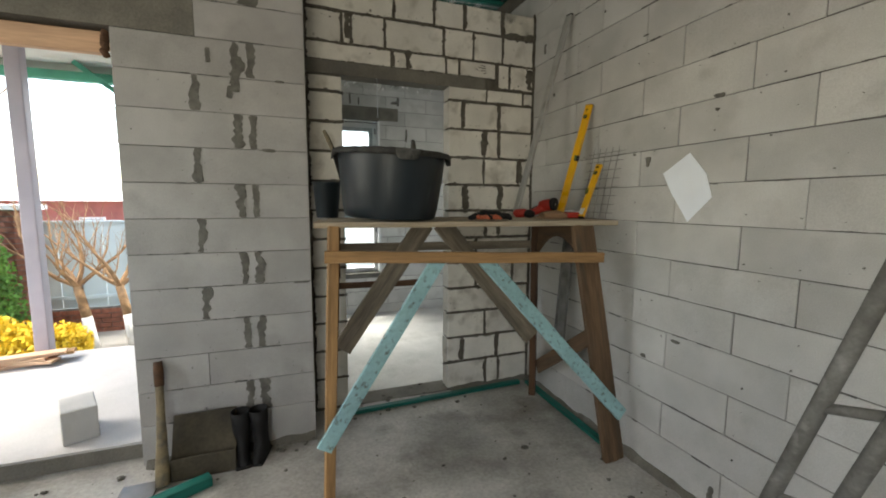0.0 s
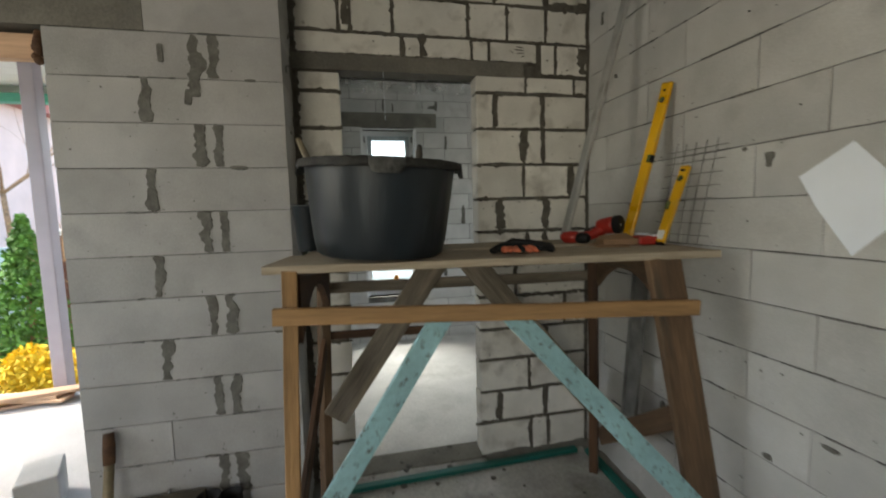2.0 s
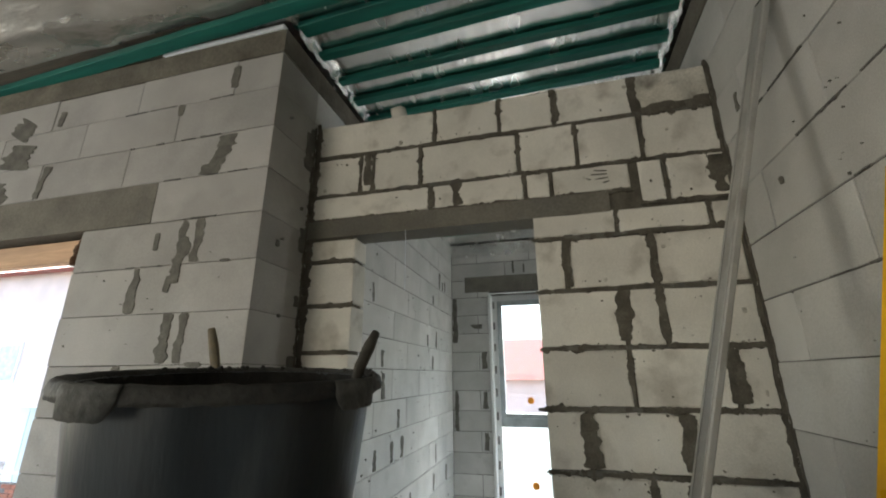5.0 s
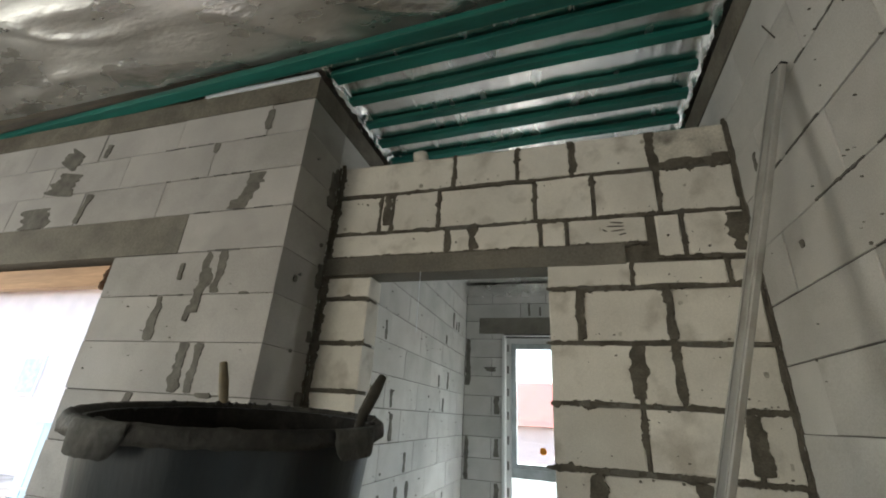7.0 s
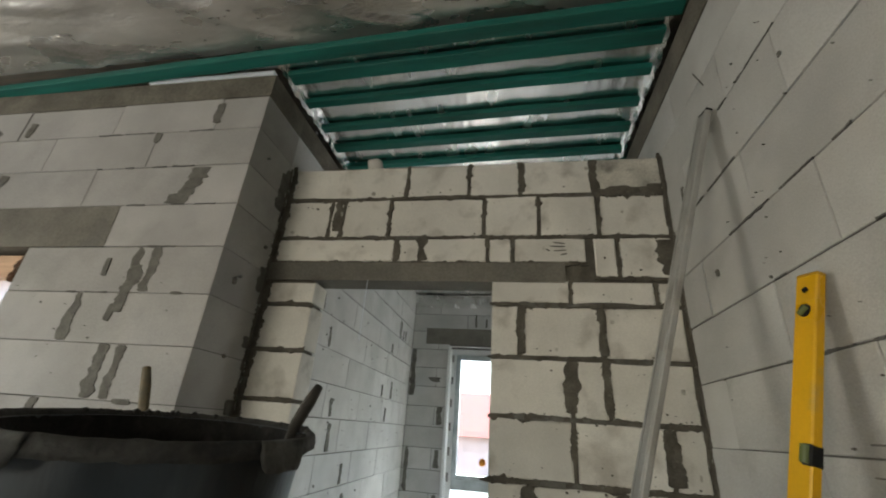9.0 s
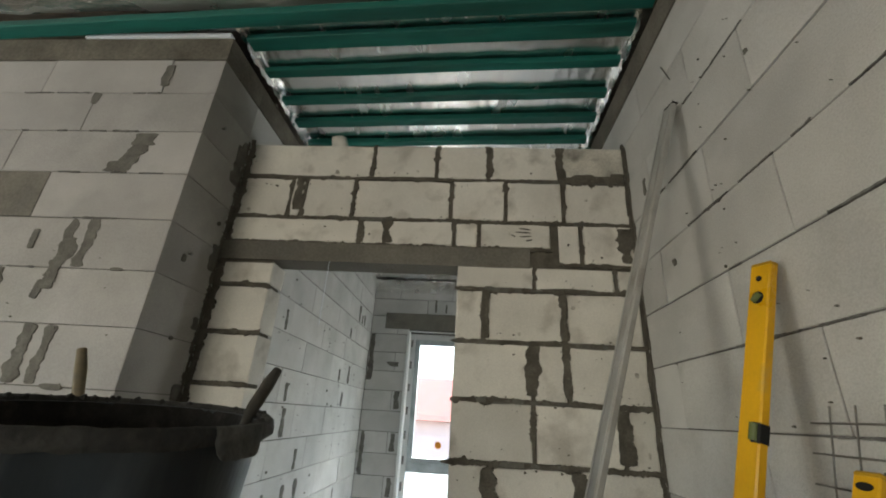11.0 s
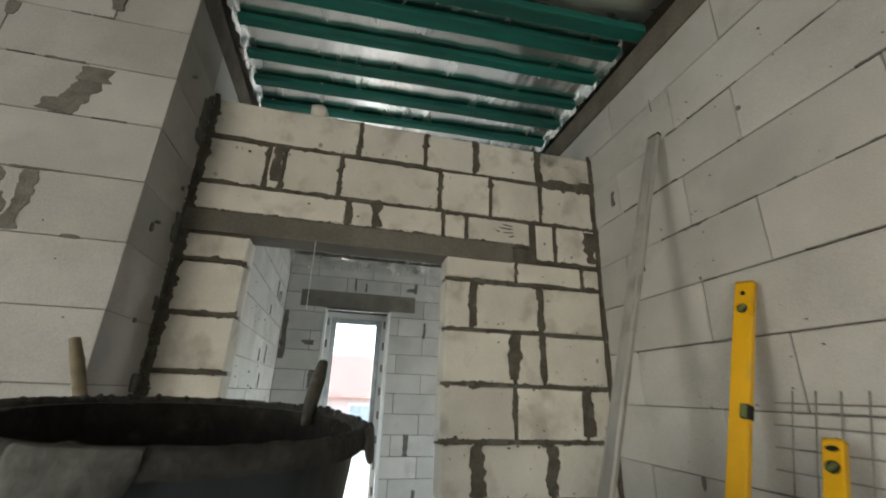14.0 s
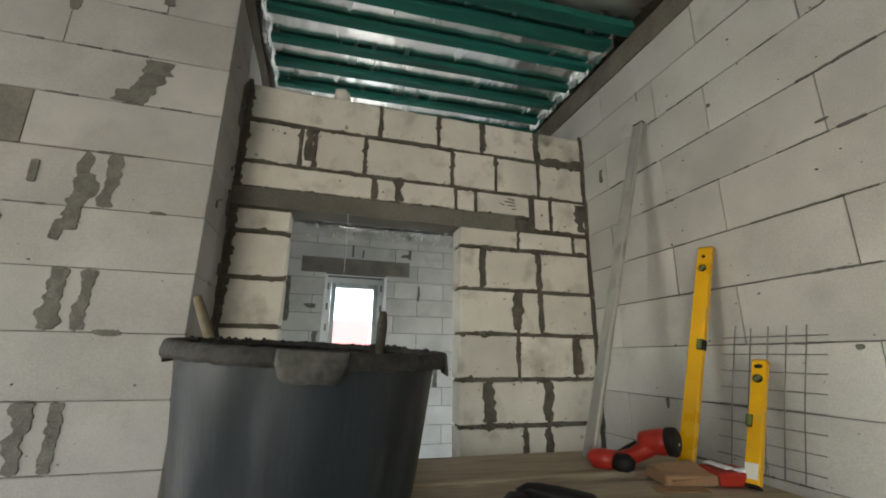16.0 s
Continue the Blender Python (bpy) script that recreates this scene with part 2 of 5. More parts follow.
def thing(name, label, category, m=None, group="", kind=""):
    ob = new(name)
    ob.empty_display_size = 0.05
    if m:
        ob.matrix_world = m
    return tagged(ob, label, category, group, kind)


def add_box(bm, lo, hi, m=None, bevel=0.0, jitter=0.0, rng=None):
    made = bmesh.ops.create_cube(bm, size=1.0)["verts"]
    size = [hi[i] - lo[i] for i in range(3)]
    for v in made:
        v.co = Vector([lo[i] + (v.co[i] + 0.5) * size[i] for i in range(3)])
        if jitter:
            v.co += Vector([rng.uniform(-jitter, jitter) for _ in range(3)])
    if bevel:
        edges = list({e for v in made for e in v.link_edges})
        made = list({v for f in bmesh.ops.bevel(bm, geom=edges, offset=bevel, segments=1, affect="EDGES")["faces"] for v in f.verts} | {v for v in made if v.is_valid})
    if m:
        for v in made:
            v.co = m @ v.co
    return made


def box(lo, hi, bevel=0.0, m=None, jitter=0.0, rng=None):
    bm = bmesh.new()
    add_box(bm, lo, hi, m, bevel, jitter, rng)
    return bm


def beam(a, b, w, h, up=(0, 0, 1), bevel=0.003):
    """A bar from a to b: w across, h along up."""
    a, b = Vector(a), Vector(b)
    x = (b - a).normalized()
    y = Vector(up).cross(x).normalized()
    z = x.cross(y)
    m = Matrix((x, y, z)).transposed().to_4x4()
    m.translation = a
    bm = bmesh.new()
    POSED.update(bm=bm, m=m)
    L = (b - a).length
    n = max(1, int(L / 0.18))
    rng = random.Random(int(L * 1000 + w * 7919))
    rings = []
    for i in range(n + 1):
        s = L * i / n
        dy, dz = rng.uniform(-1, 1) * 0.0016, rng.uniform(-1, 1) * 0.0016
        r = []
        for cy, cz in ((-1, -1), (1, -1), (1, 1), (-1, 1)):
            for k in (0, 1):
                ey = w / 2 - (bevel if (k == 0) == (cy * cz < 0) else 0)
                ez = h / 2 - (bevel if (k == 0) != (cy * cz < 0) else 0)
                r.append(bm.verts.new((s, cy * ey + dy, cz * ez + dz)))
        rings.append(r)
    for r, q in zip(rings, rings[1:]):
        for j in range(8):
            bm.faces.new((r[j], r[(j + 1) % 8], q[(j + 1) % 8], q[j]))
    bm.faces.new(rings[0][::-1])
    bm.faces.new(rings[-1])
    return bm


def lathe(profile, n=32, m=None, squash=1.0, cap=True):
    bm = bmesh.new()
    rings = []
    for r, z in profile:
        rings.append([bm.verts.new((r * math.cos(2 * math.pi * i / n), squash * r * math.sin(2 * math.pi * i / n), z)) for i in range(n)])
    for a, b in zip(rings, rings[1:]):
        for i in range(n):
            bm.faces.new((a[i], a[(i + 1) % n], b[(i + 1) % n], b[i]))
    if cap and profile[0][0] > 0:
        bm.faces.new(rings[0][::-1])
    if cap and profile[-1][0] > 0:
        bm.faces.new(rings[-1])
    if m:
        bmesh.ops.transform(bm, matrix=m, verts=bm.verts)
    return bm


def tube(points, r, n=10, cap=True):
    bm = bmesh.new()
    pts = [Vector(p) for p in points]
    rings = []
    for i, p in enumerate(pts):
        d = (pts[min(i + 1, len(pts) - 1)] - pts[max(i - 1, 0)]).normalized()
        a = d.orthogonal().normalized() if not rings else (prev - prev.dot(d) * d).normalized()
        prev = a
        b = d.cross(a)
        rr = r[i] if isinstance(r, (list, tuple)) else r
        rings.append([bm.verts.new(p + rr * (math.cos(2 * math.pi * k / n) * a + math.sin(2 * math.pi * k / n) * b)) for k in range(n)])
    for a, b in zip(rings, rings[1:]):
        for k in range(n):
            bm.faces.new((a[k], a[(k + 1) % n], b[(k + 1) % n], b[k]))
    if cap:
        bm.faces.new(rings[0][::-1])
        bm.faces.new(rings[-1])
    return bm


def frame_at(origin, right, out):
    """A pose whose x runs along right, y into the wall (against out), z up."""
    r, o = Vector(right), Vector(out)
    m = Matrix((r, -o, Vector((0, 0, 1)))).transposed().to_4x4()
    m.translation = origin
    return m


BLOCKS = {}


def block_mesh(w, d, h, mat, chip):
    """One block, front at y=0, running back to d, with worn front edges."""
    key = (round(w, 3), round(d, 3), round(h, 3), mat, chip)
    if key in BLOCKS:
        return BLOCKS[key]
    rng = random.Random(hash((key[0], key[1], key[2], chip)) & 0xFFFF)
    c = 0.0018 if mat.startswith("block") else 0.004
    bm = bmesh.new()

    n = 4 if mat == "cream" else 1
    wob = 0.0045 if mat == "cream" else 0.0

    def ring(y, inset):
        r = []
        for x0, z0, x1, z1 in ((0, 0, w, 0), (w, 0, w, h), (w, h, 0, h), (0, h, 0, 0)):
            for i in range(n):
                x, z = x0 + (x1 - x0) * i / n, z0 + (z1 - z0) * i / n
                k = inset * rng.uniform(0.3, 1.6) + (rng.uniform(-wob, wob) if inset else 0)
                r.append(bm.verts.new((x + k * (1 if x < w / 2 else -1) * (1 if i == 0 or x0 == x1 else 0), y, z + k * (1 if z < h / 2 else -1) * (1 if i == 0 or z0 == z1 else 0))))
        return r
    f, g, b = ring(0, c), ring(c, 0), ring(d, 0)
    bm.faces.new(f)
    for p, q in ((f, g), (g, b)):
        for i in range(4 * n):
            bm.faces.new((p[i], p[(i + 1) % (4 * n)], q[(i + 1) % (4 * n)], q[i]))
    bm.faces.new(b[::-1])
    BLOCKS[key] = finish(bm, "block", mat)
    return BLOCKS[key]


def block(wall, m, x0, x1, z0, z1, depth, mat, rng, joint, proud=0.0015):
    joint = joint * rng.choice((0.6, 0.8, 1.0, 1.3, 1.7)) if joint < 0.006 else joint
    me = block_mesh(x1 - x0 - joint, depth, z1 - z0 - joint, mat, rng.randrange(3))
    ob = new("block", me)
    ob.parent = wall
    ob.matrix_world = m @ Matrix.Translation((x0 + joint / 2, rng.uniform(-proud, proud), z0 + joint / 2))
    return ob


def patch_mesh(w, h, seed, mat, amp=0.25, thick=0.003):
    """A ragged flat smear of mortar about w by h, lying on a wall face."""
    rng = random.Random(seed)
    n = max(4, int(h / 0.0035)) if w < 2 * h else max(4, int(h / 0.004))
    bm = bmesh.new()
    left, right = [], []
    for i in range(n + 1):
        z = h * i / n
        pinch = 0.55 if i in (0, n) else 1.0
        a = (noise.noise((seed * 3.1, z * 14, 0)) + 0.7 * noise.noise((seed * 2.3, z * 38, 3)) + 0.13 * noise.noise((seed, z * 130, 3))) * amp
        c = (noise.noise((seed * 5.7, z * 14, 9)) + 0.7 * noise.noise((seed * 4.3, z * 38, 5)) + 0.13 * noise.noise((seed, z * 130, 8))) * amp
        thick = 0.0006 + 0.00004 * (seed % 37)
        nib = 0.0035 * noise.noise((seed * 7.7, z * 260, 1)), 0.0035 * noise.noise((seed * 6.1, z * 260, 2))
        left.append((w * (-0.5 * pinch + a) + nib[0], z))
        right.append((w * (0.5 * pinch + c) + nib[1], z))
    outer = left + right[::-1]
    f = [bm.verts.new((x, 0.005, z)) for x, z in outer]
    cx, cz = sum(p[0] for p in outer) / len(outer), h / 2
    g = [bm.verts.new((cx + (x - cx) * 0.97, -thick, cz + (z - cz) * 0.97)) for x, z in outer]
    k = len(outer)
    for i in range(k):
        bm.faces.new((f[i], f[(i + 1) % k], g[(i + 1) % k], g[i]))
    for i in range(n):
        bm.faces.new((g[i], g[i + 1], g[k - 2 - i], g[k - 1 - i]))
    return finish(bm, "mortar_patch", mat)


def smear(wall, m, x, z, w, h, seed, mat="smear", amp=0.25, tilt=0.0):
    ob = new("mortar_patch", patch_mesh(w, h, seed, mat, amp))
    ob.parent = wall
    ob.matrix_world = m @ pose(x, -0.002, z, 0, tilt, 0)
    return ob


def joint_line(wall, m, a, b, half, seed, mat="mortar", rough=1.0):
    """Mortar squeezed out unevenly along a joint from a to b on a wall face."""
    (x0, z0), (x1, z1) = a, b
    length = math.hypot(x1 - x0, z1 - z0)
    n = max(3, int(length / 0.005))
    dx, dz = (x1 - x0) / length, (z1 - z0) / length
    bm = bmesh.new()
    rows = []
    for i in range(n + 1):
        s = length * i / n
        wave = [half * (1 + rough * (0.75 * noise.noise((seed * 1.7 + k, s * 11, k)) + 0.7 * max(0.0, noise.noise((seed * 2.9, s * 27, 4 + k))) * 2 + 0.6 * noise.noise((seed, s * 85, 8 + k)) + 0.45 * noise.noise((seed, s * 210, 3 + k)))) for k in (0, 1)]
        wave = [max(0.002, w) for w in wave]
        lift = -0.0035 - 0.0025 * noise.noise((seed, s * 40, 2))
        px, pz = x0 + dx * s, z0 + dz * s
        rows.append([bm.verts.new((px - dz * o, y, pz + dx * o)) for o, y in ((wave[0], 0.004), (0.75 * wave[0], lift), (-0.75 * wave[1], lift), (-wave[1], 0.004))])
    for r, q in zip(rows, rows[1:]):
        for k in range(3):
            bm.faces.new((r[k], r[k + 1], q[k + 1], q[k]))
    bm.normal_update()
    bmesh.ops.recalc_face_normals(bm, faces=bm.faces)
    ob = new("mortar_joint", finish(bm, "mortar_joint", mat))
    ob.parent = wall
    ob.matrix_world = m
    return ob


# ---- structure ----
YL, XE, XR, YB, YF = 2.985, 0.265, 2.062, 3.308, 6.25
FLOOR, FAR_FLOOR, RING, CEIL = -0.04, -0.13, 3.19, 3.385
LEFT, SIDE = frame_at((0, YL, 0), (1, 0, 0), (0, -1, 0)), frame_at((XE, 0, 0), (0, 1, 0), (1, 0, 0))
RIGHT, BACK = frame_at((XR, 0, 0), (0, -1, 0), (-1, 0, 0)), frame_at((0, YB, 0), (1, 0, 0), (0, -1, 0))
FAR = frame_at((0, YF, 0), (1, 0, 0), (0, -1, 0))


def structure(name, boxes, mat, label, category):
    bm = bmesh.new()
    for lo, hi in boxes:
        add_box(bm, lo, hi)
    return tagged(new(name, finish(bm, name, mat)), label, category, kind="structure")


E = 0.006
wall_left = structure("wall_1", [((-2.6, YL + E, FLOOR - 0.2), (-2.06 - E, YL + 0.3 - E, RING)), ((-0.70 + E, YL + E, FLOOR - 0.2), (XE - E, YL + 0.3 - E, RING)),
                                 ((-2.06 - E, YL + E, 2.6), (-0.70 + E, YL + 0.3 - E, RING))],
                      "adhesive", "pale aerated concrete block wall with mortar smears", "wall")
wall_back = structure("wall_2", [((XE + 0.002, YB + E, FLOOR - 0.1), (0.525 - 0.02, YB + 0.12 - E, 2.372)), ((1.31 + 0.02, YB + E, FLOOR - 0.1), (XR, YB + 0.12 - E, 2.372)),
                                 ((XE + 0.002, YB + E, 2.462), (XR, YB + 0.12 - E, 2.98)), ((1.62, YB + E, 2.372), (XR, YB + 0.12 - E, 2.462))],
                      "mortar", "cream block partition with thick grey mortar joints", "wall")
wall_right = structure("wall_3", [((XR + E, -2.2, FLOOR - 0.2), (XR + 0.3, 4.0, RING))], "adhesive", "pale aerated concrete block side wall", "wall")
wall_side = structure("wall_4", [((XE - 0.3, YL + 0.3, FLOOR - 0.2), (XE - E, YF, RING))], "adhesive", "pale block wall of the next room", "wall")
WX0, WX1, WZ0, WZ1 = 0.70, 1.37, 0.48, 2.63
wall_far = structure("wall_5", [((-0.035, YF + E, -0.3), (WX0, YF + 0.3, CEIL + 0.1)), ((WX1, YF + E, -0.3), (4.5, YF + 0.3, CEIL + 0.1)),
                                ((WX0, YF + E, -0.3), (WX1, YF + 0.3, WZ0)), ((WX0, YF + E, WZ1), (WX1, YF + 0.3, CEIL + 0.1))],
                     "adhesive", "grey-white block wall round a tall window", "wall")
# out of view; room end and opening made up to hold a fill lamp
wall_next = structure("wall_8", [((4.2, YB, -0.3), (4.5, 4.2, CEIL + 0.1)), ((4.2, 5.6, -0.3), (4.5, YF, CEIL + 0.1)), ((4.2, 4.2, -0.3), (4.5, 5.6, 0.9)), ((4.2, 4.2, 2.5), (4.5, 5.6, CEIL + 0.1)),
                                 ((XR + 0.3, YB + 0.3, -0.3), (4.2, YB + 0.5, CEIL + 0.1))], "block", "unseen pale block wall of the next room with an added window opening", "wall")
# unseen rear wall; the opening is invented and placed to suit its lamp
wall_rear = structure("wall_6", [((-2.6, -2.3, -0.2), (-2.15, -2.05, CEIL + 0.1)), ((-0.35, -2.3, -0.2), (XR + E, -2.05, CEIL + 0.1)),
                                 ((-2.15, -2.3, -0.2), (-0.35, -2.05, 1.0)), ((-2.15, -2.3, 2.55), (-0.35, -2.05, CEIL + 0.1))], "block", "unseen pale block wall with an added window opening", "wall")
# unseen west wall; its opening is added to hold a lamp
wall_west = structure("wall_7", [((-2.9, -2.3, -0.2), (-2.6, 1.2, CEIL + 0.1)), ((-2.9, 2.6, -0.2), (-2.6, YL + 0.3, CEIL + 0.1)), ((-2.9, 1.2, -0.2), (-2.6, 2.6, 1.3)), ((-2.9, 1.2, 2.6), (-2.6, 2.6, CEIL + 0.1))], "block", "unseen pale block wall with an added window opening", "wall")
ring_left = structure("trim_1", [((-2.6, YL - 0.004, RING), (XE + 0.004, YL + 0.3, 3.315))], "ring", "rough cast concrete ring beam on the left wall", "ring beam")
ring_side = structure("trim_2", [((XE - 0.3, YL + 0.3, RING), (XE + 0.004, YF, 3.315))], "ring", "rough cast concrete ring beam over the alcove", "ring beam")
ring_right = structure("trim_3", [((XR - 0.004, -2.05, RING), (XR + 0.3, 4.0, 3.315))], "ring", "rough cast concrete ring beam on the side wall", "ring beam")
lintel = structure("trim_4", [((-2.2, YL - 0.001, 2.402), (-0.31, YL + 0.3, 2.598))], "concrete", "grey concrete lintel over the terrace opening", "lintel")
lintel_back = structure("trim_5", [((XE + 0.004, YB - 0.006, 2.374), (1.62, YB + 0.124, 2.46))], "concrete", "thin grey concrete lintel over the doorway", "lintel")
lintel_far = structure("trim_6", [((0.42, YF - 0.003, 2.66), (1.66, YF + 0.2, 2.84))], "concrete", "grey concrete lintel over the window", "lintel")


def wrinkle(a, b, c, creased):
    """Gentle swells, with sharp slanting creases where the sheet is creased."""
    n = noise.noise((a, b, c))
    if creased == "crinkled":
        n = 0.8 * n + 0.42 * noise.noise((a * 3.1, b * 1.3, c + 2)) + 0.5 * (1 - 2 * abs(noise.noise((a * 0.7, b * 0.8, c + 9))))
    elif creased:
        r = 1 - abs(noise.noise((0.5 * (a + 0.5 * b), 0.9 * (b - 0.6 * a), c + 4)))
        n = 0.6 * n - 1.1 * max(0.0, r - 0.82) * 5
    return n


def fall(y):
    """How far the ceiling has come down at y: it drops beyond the partition, towards the far wall."""
    return 0.088 * max(0.0, y - 3.8)


def sheet(name, x0, x1, y0, y1, z, nx, ny, amp, freq, mat, label, category, creased=False):
    bm = bmesh.new()
    g = [[bm.verts.new((x0 + (x1 - x0) * i / nx, y0 + (y1 - y0) * j / ny,
                        z - (fall(y0 + (y1 - y0) * j / ny) if z > 2 else 0) + amp * wrinkle(freq[0] * (x0 + (x1 - x0) * i / nx), freq[1] * (y0 + (y1 - y0) * j / ny), z * 7, creased))) for j in range(ny + 1)] for i in range(nx + 1)]
    for i in range(nx):
        for j in range(ny):
            bm.faces.new((g[i][j], g[i + 1][j], g[i + 1][j + 1], g[i][j + 1]))
    ob = new(name, finish(bm, name, mat, True))
    return tagged(ob, label, category, kind="structure")


floor = sheet("floor", -2.6, XR, -2.1, YB + 0.1, FLOOR, 60, 70, 0.006, (2, 2), "floor", "dusty grey concrete screed floor with dirt", "floor")
floor_far = sheet("floor_2", XE, 4.2, YB + 0.02, YF, FAR_FLOOR, 20, 30, 0.008, (2, 2), "floor_pale", "pale dusty concrete floor of the next room", "floor")
ceiling_film = sheet("ceiling", -2.6, XR, -2.1, 2.9, CEIL + 0.005, 240, 240, 0.013, (1.9, 4.5), "film", "dull silver vapour barrier film ceiling", "ceiling", True)
ceiling_foil = sheet("ceiling_2", -0.03, 4.2, 2.9, YF, CEIL - 0.016, 420, 240, 0.0044, (10, 2.2), "foil", "crinkled silver foil behind green battens", "ceiling", "crinkled")
roof_deck = structure("ceiling_3", [((-2.9, -2.4, CEIL + 0.06), (4.6, YF + 0.3, CEIL + 0.2))], "wood_grey", "timber roof deck over the foil", "ceiling")

# green battens under the foil; the first runs on over the left wall
def batten(x0, x1, y0, y1, z0=3.33, z1=3.36, label="dark green treated timber batten under foil"):
    skew = [(y0 + y1) / 2 - 0.043 * (x - 1.39) for x in (x0, x1)]
    ob = part("ceiling_batten", beam((x0, skew[0], (z0 + z1) / 2), (x1, skew[1], (z0 + z1) / 2), y1 - y0, z1 - z0), "green")
    return tagged(ob, label, "batten", "ceiling battens")


batten(-2.6, XR - 0.01, 2.822, 2.888, 3.322, 3.36, "long bright green beam under the ceiling film")
for y0, w in ((2.92, 0.105), (3.11, 0.08), (3.31, 0.08), (3.49, 0.09), (3.69, 0.08)):
    batten(XE + 0.05, XR - 0.04, y0 + 0.03, y0 + w)
for i in range(10):
    y = 3.91 + 0.19 * i
    batten(XE + 0.05, 4.15, y, y + 0.055, 3.33 - fall(y), 3.36 - fall(y))

# foil crumpled down at the batten ends
for x in (XE + 0.03, XR - 0.03):
    bm = bmesh.new()
    rows = []
    for j in range(90):
        y = 2.93 + 0.0105 * j
        o = 0.02 * noise.noise((y * 26, x, 2))
        rows.append([bm.verts.new((x + o * k / 3 + (0.004 if k else 0), y, 3.385 - 0.022 * k + 0.01 * noise.noise((y * 19, k, 5)))) for k in range(4)])
    for a, b in zip(rows, rows[1:]):
        for k in range(3):
            bm.faces.new((a[k], a[k + 1], b[k + 1], b[k]))
    tagged(part("foil_edge", bm, "foil", None, smooth=True), "crumpled silver foil edge under the battens", "foil")

# foil flap added over the far wall head, tilted to mirror the lit floor
bm = bmesh.new()
rows = []
for i in range(150):
    x = XE + 0.01 + 0.0165 * i
    rows.append([bm.verts.new((x, 6.02 + 0.045 * k, CEIL - 0.03 - fall(6.02) - 0.016 * k - 0.006 * noise.noise((x * 14, k * 0.9, 3)) - 0.004 * noise.noise((x * 40, k, 7)))) for k in range(6)])
for a, b in zip(rows, rows[1:]):
    for k in range(5):
        bm.faces.new((a[k], a[k + 1], b[k + 1], b[k]))
tagged(part("foil_edge", bm, "foil", None, smooth=True), "crumpled silver foil flap added as a bright strip over the far wall", "foil")

# white foil strip over the ring beam
tagged(part("foil_strip", box((-0.45, YL - 0.012, 3.318), (XE - 0.01, YL + 0.02, 3.34)), "paper"), "white membrane strip between ring beam and batten", "membrane")

# ---- terrace, garden, sky line ----
terrace = structure("pavement", [((-2.058, 3.10, -0.6), (-0.70 - 0.002, 3.285, 0.06)), ((-4.2, 3.285, -0.6), (-0.037, 5.12, 0.06))], "terrace", "pale dusty concrete terrace slab", "terrace")
structure("trim_7", [((-2.058, 3.09, FLOOR - 0.2), (-0.702, 3.0995, 0.045))], "concrete", "dark concrete step face below the terrace", "step")
ground = sheet("ground", -80, 80, 5.0, 160, -0.5, 40, 60, 0.05, (0.4, 0.4), "soil", "bare garden soil with pale gravel patches", "ground")


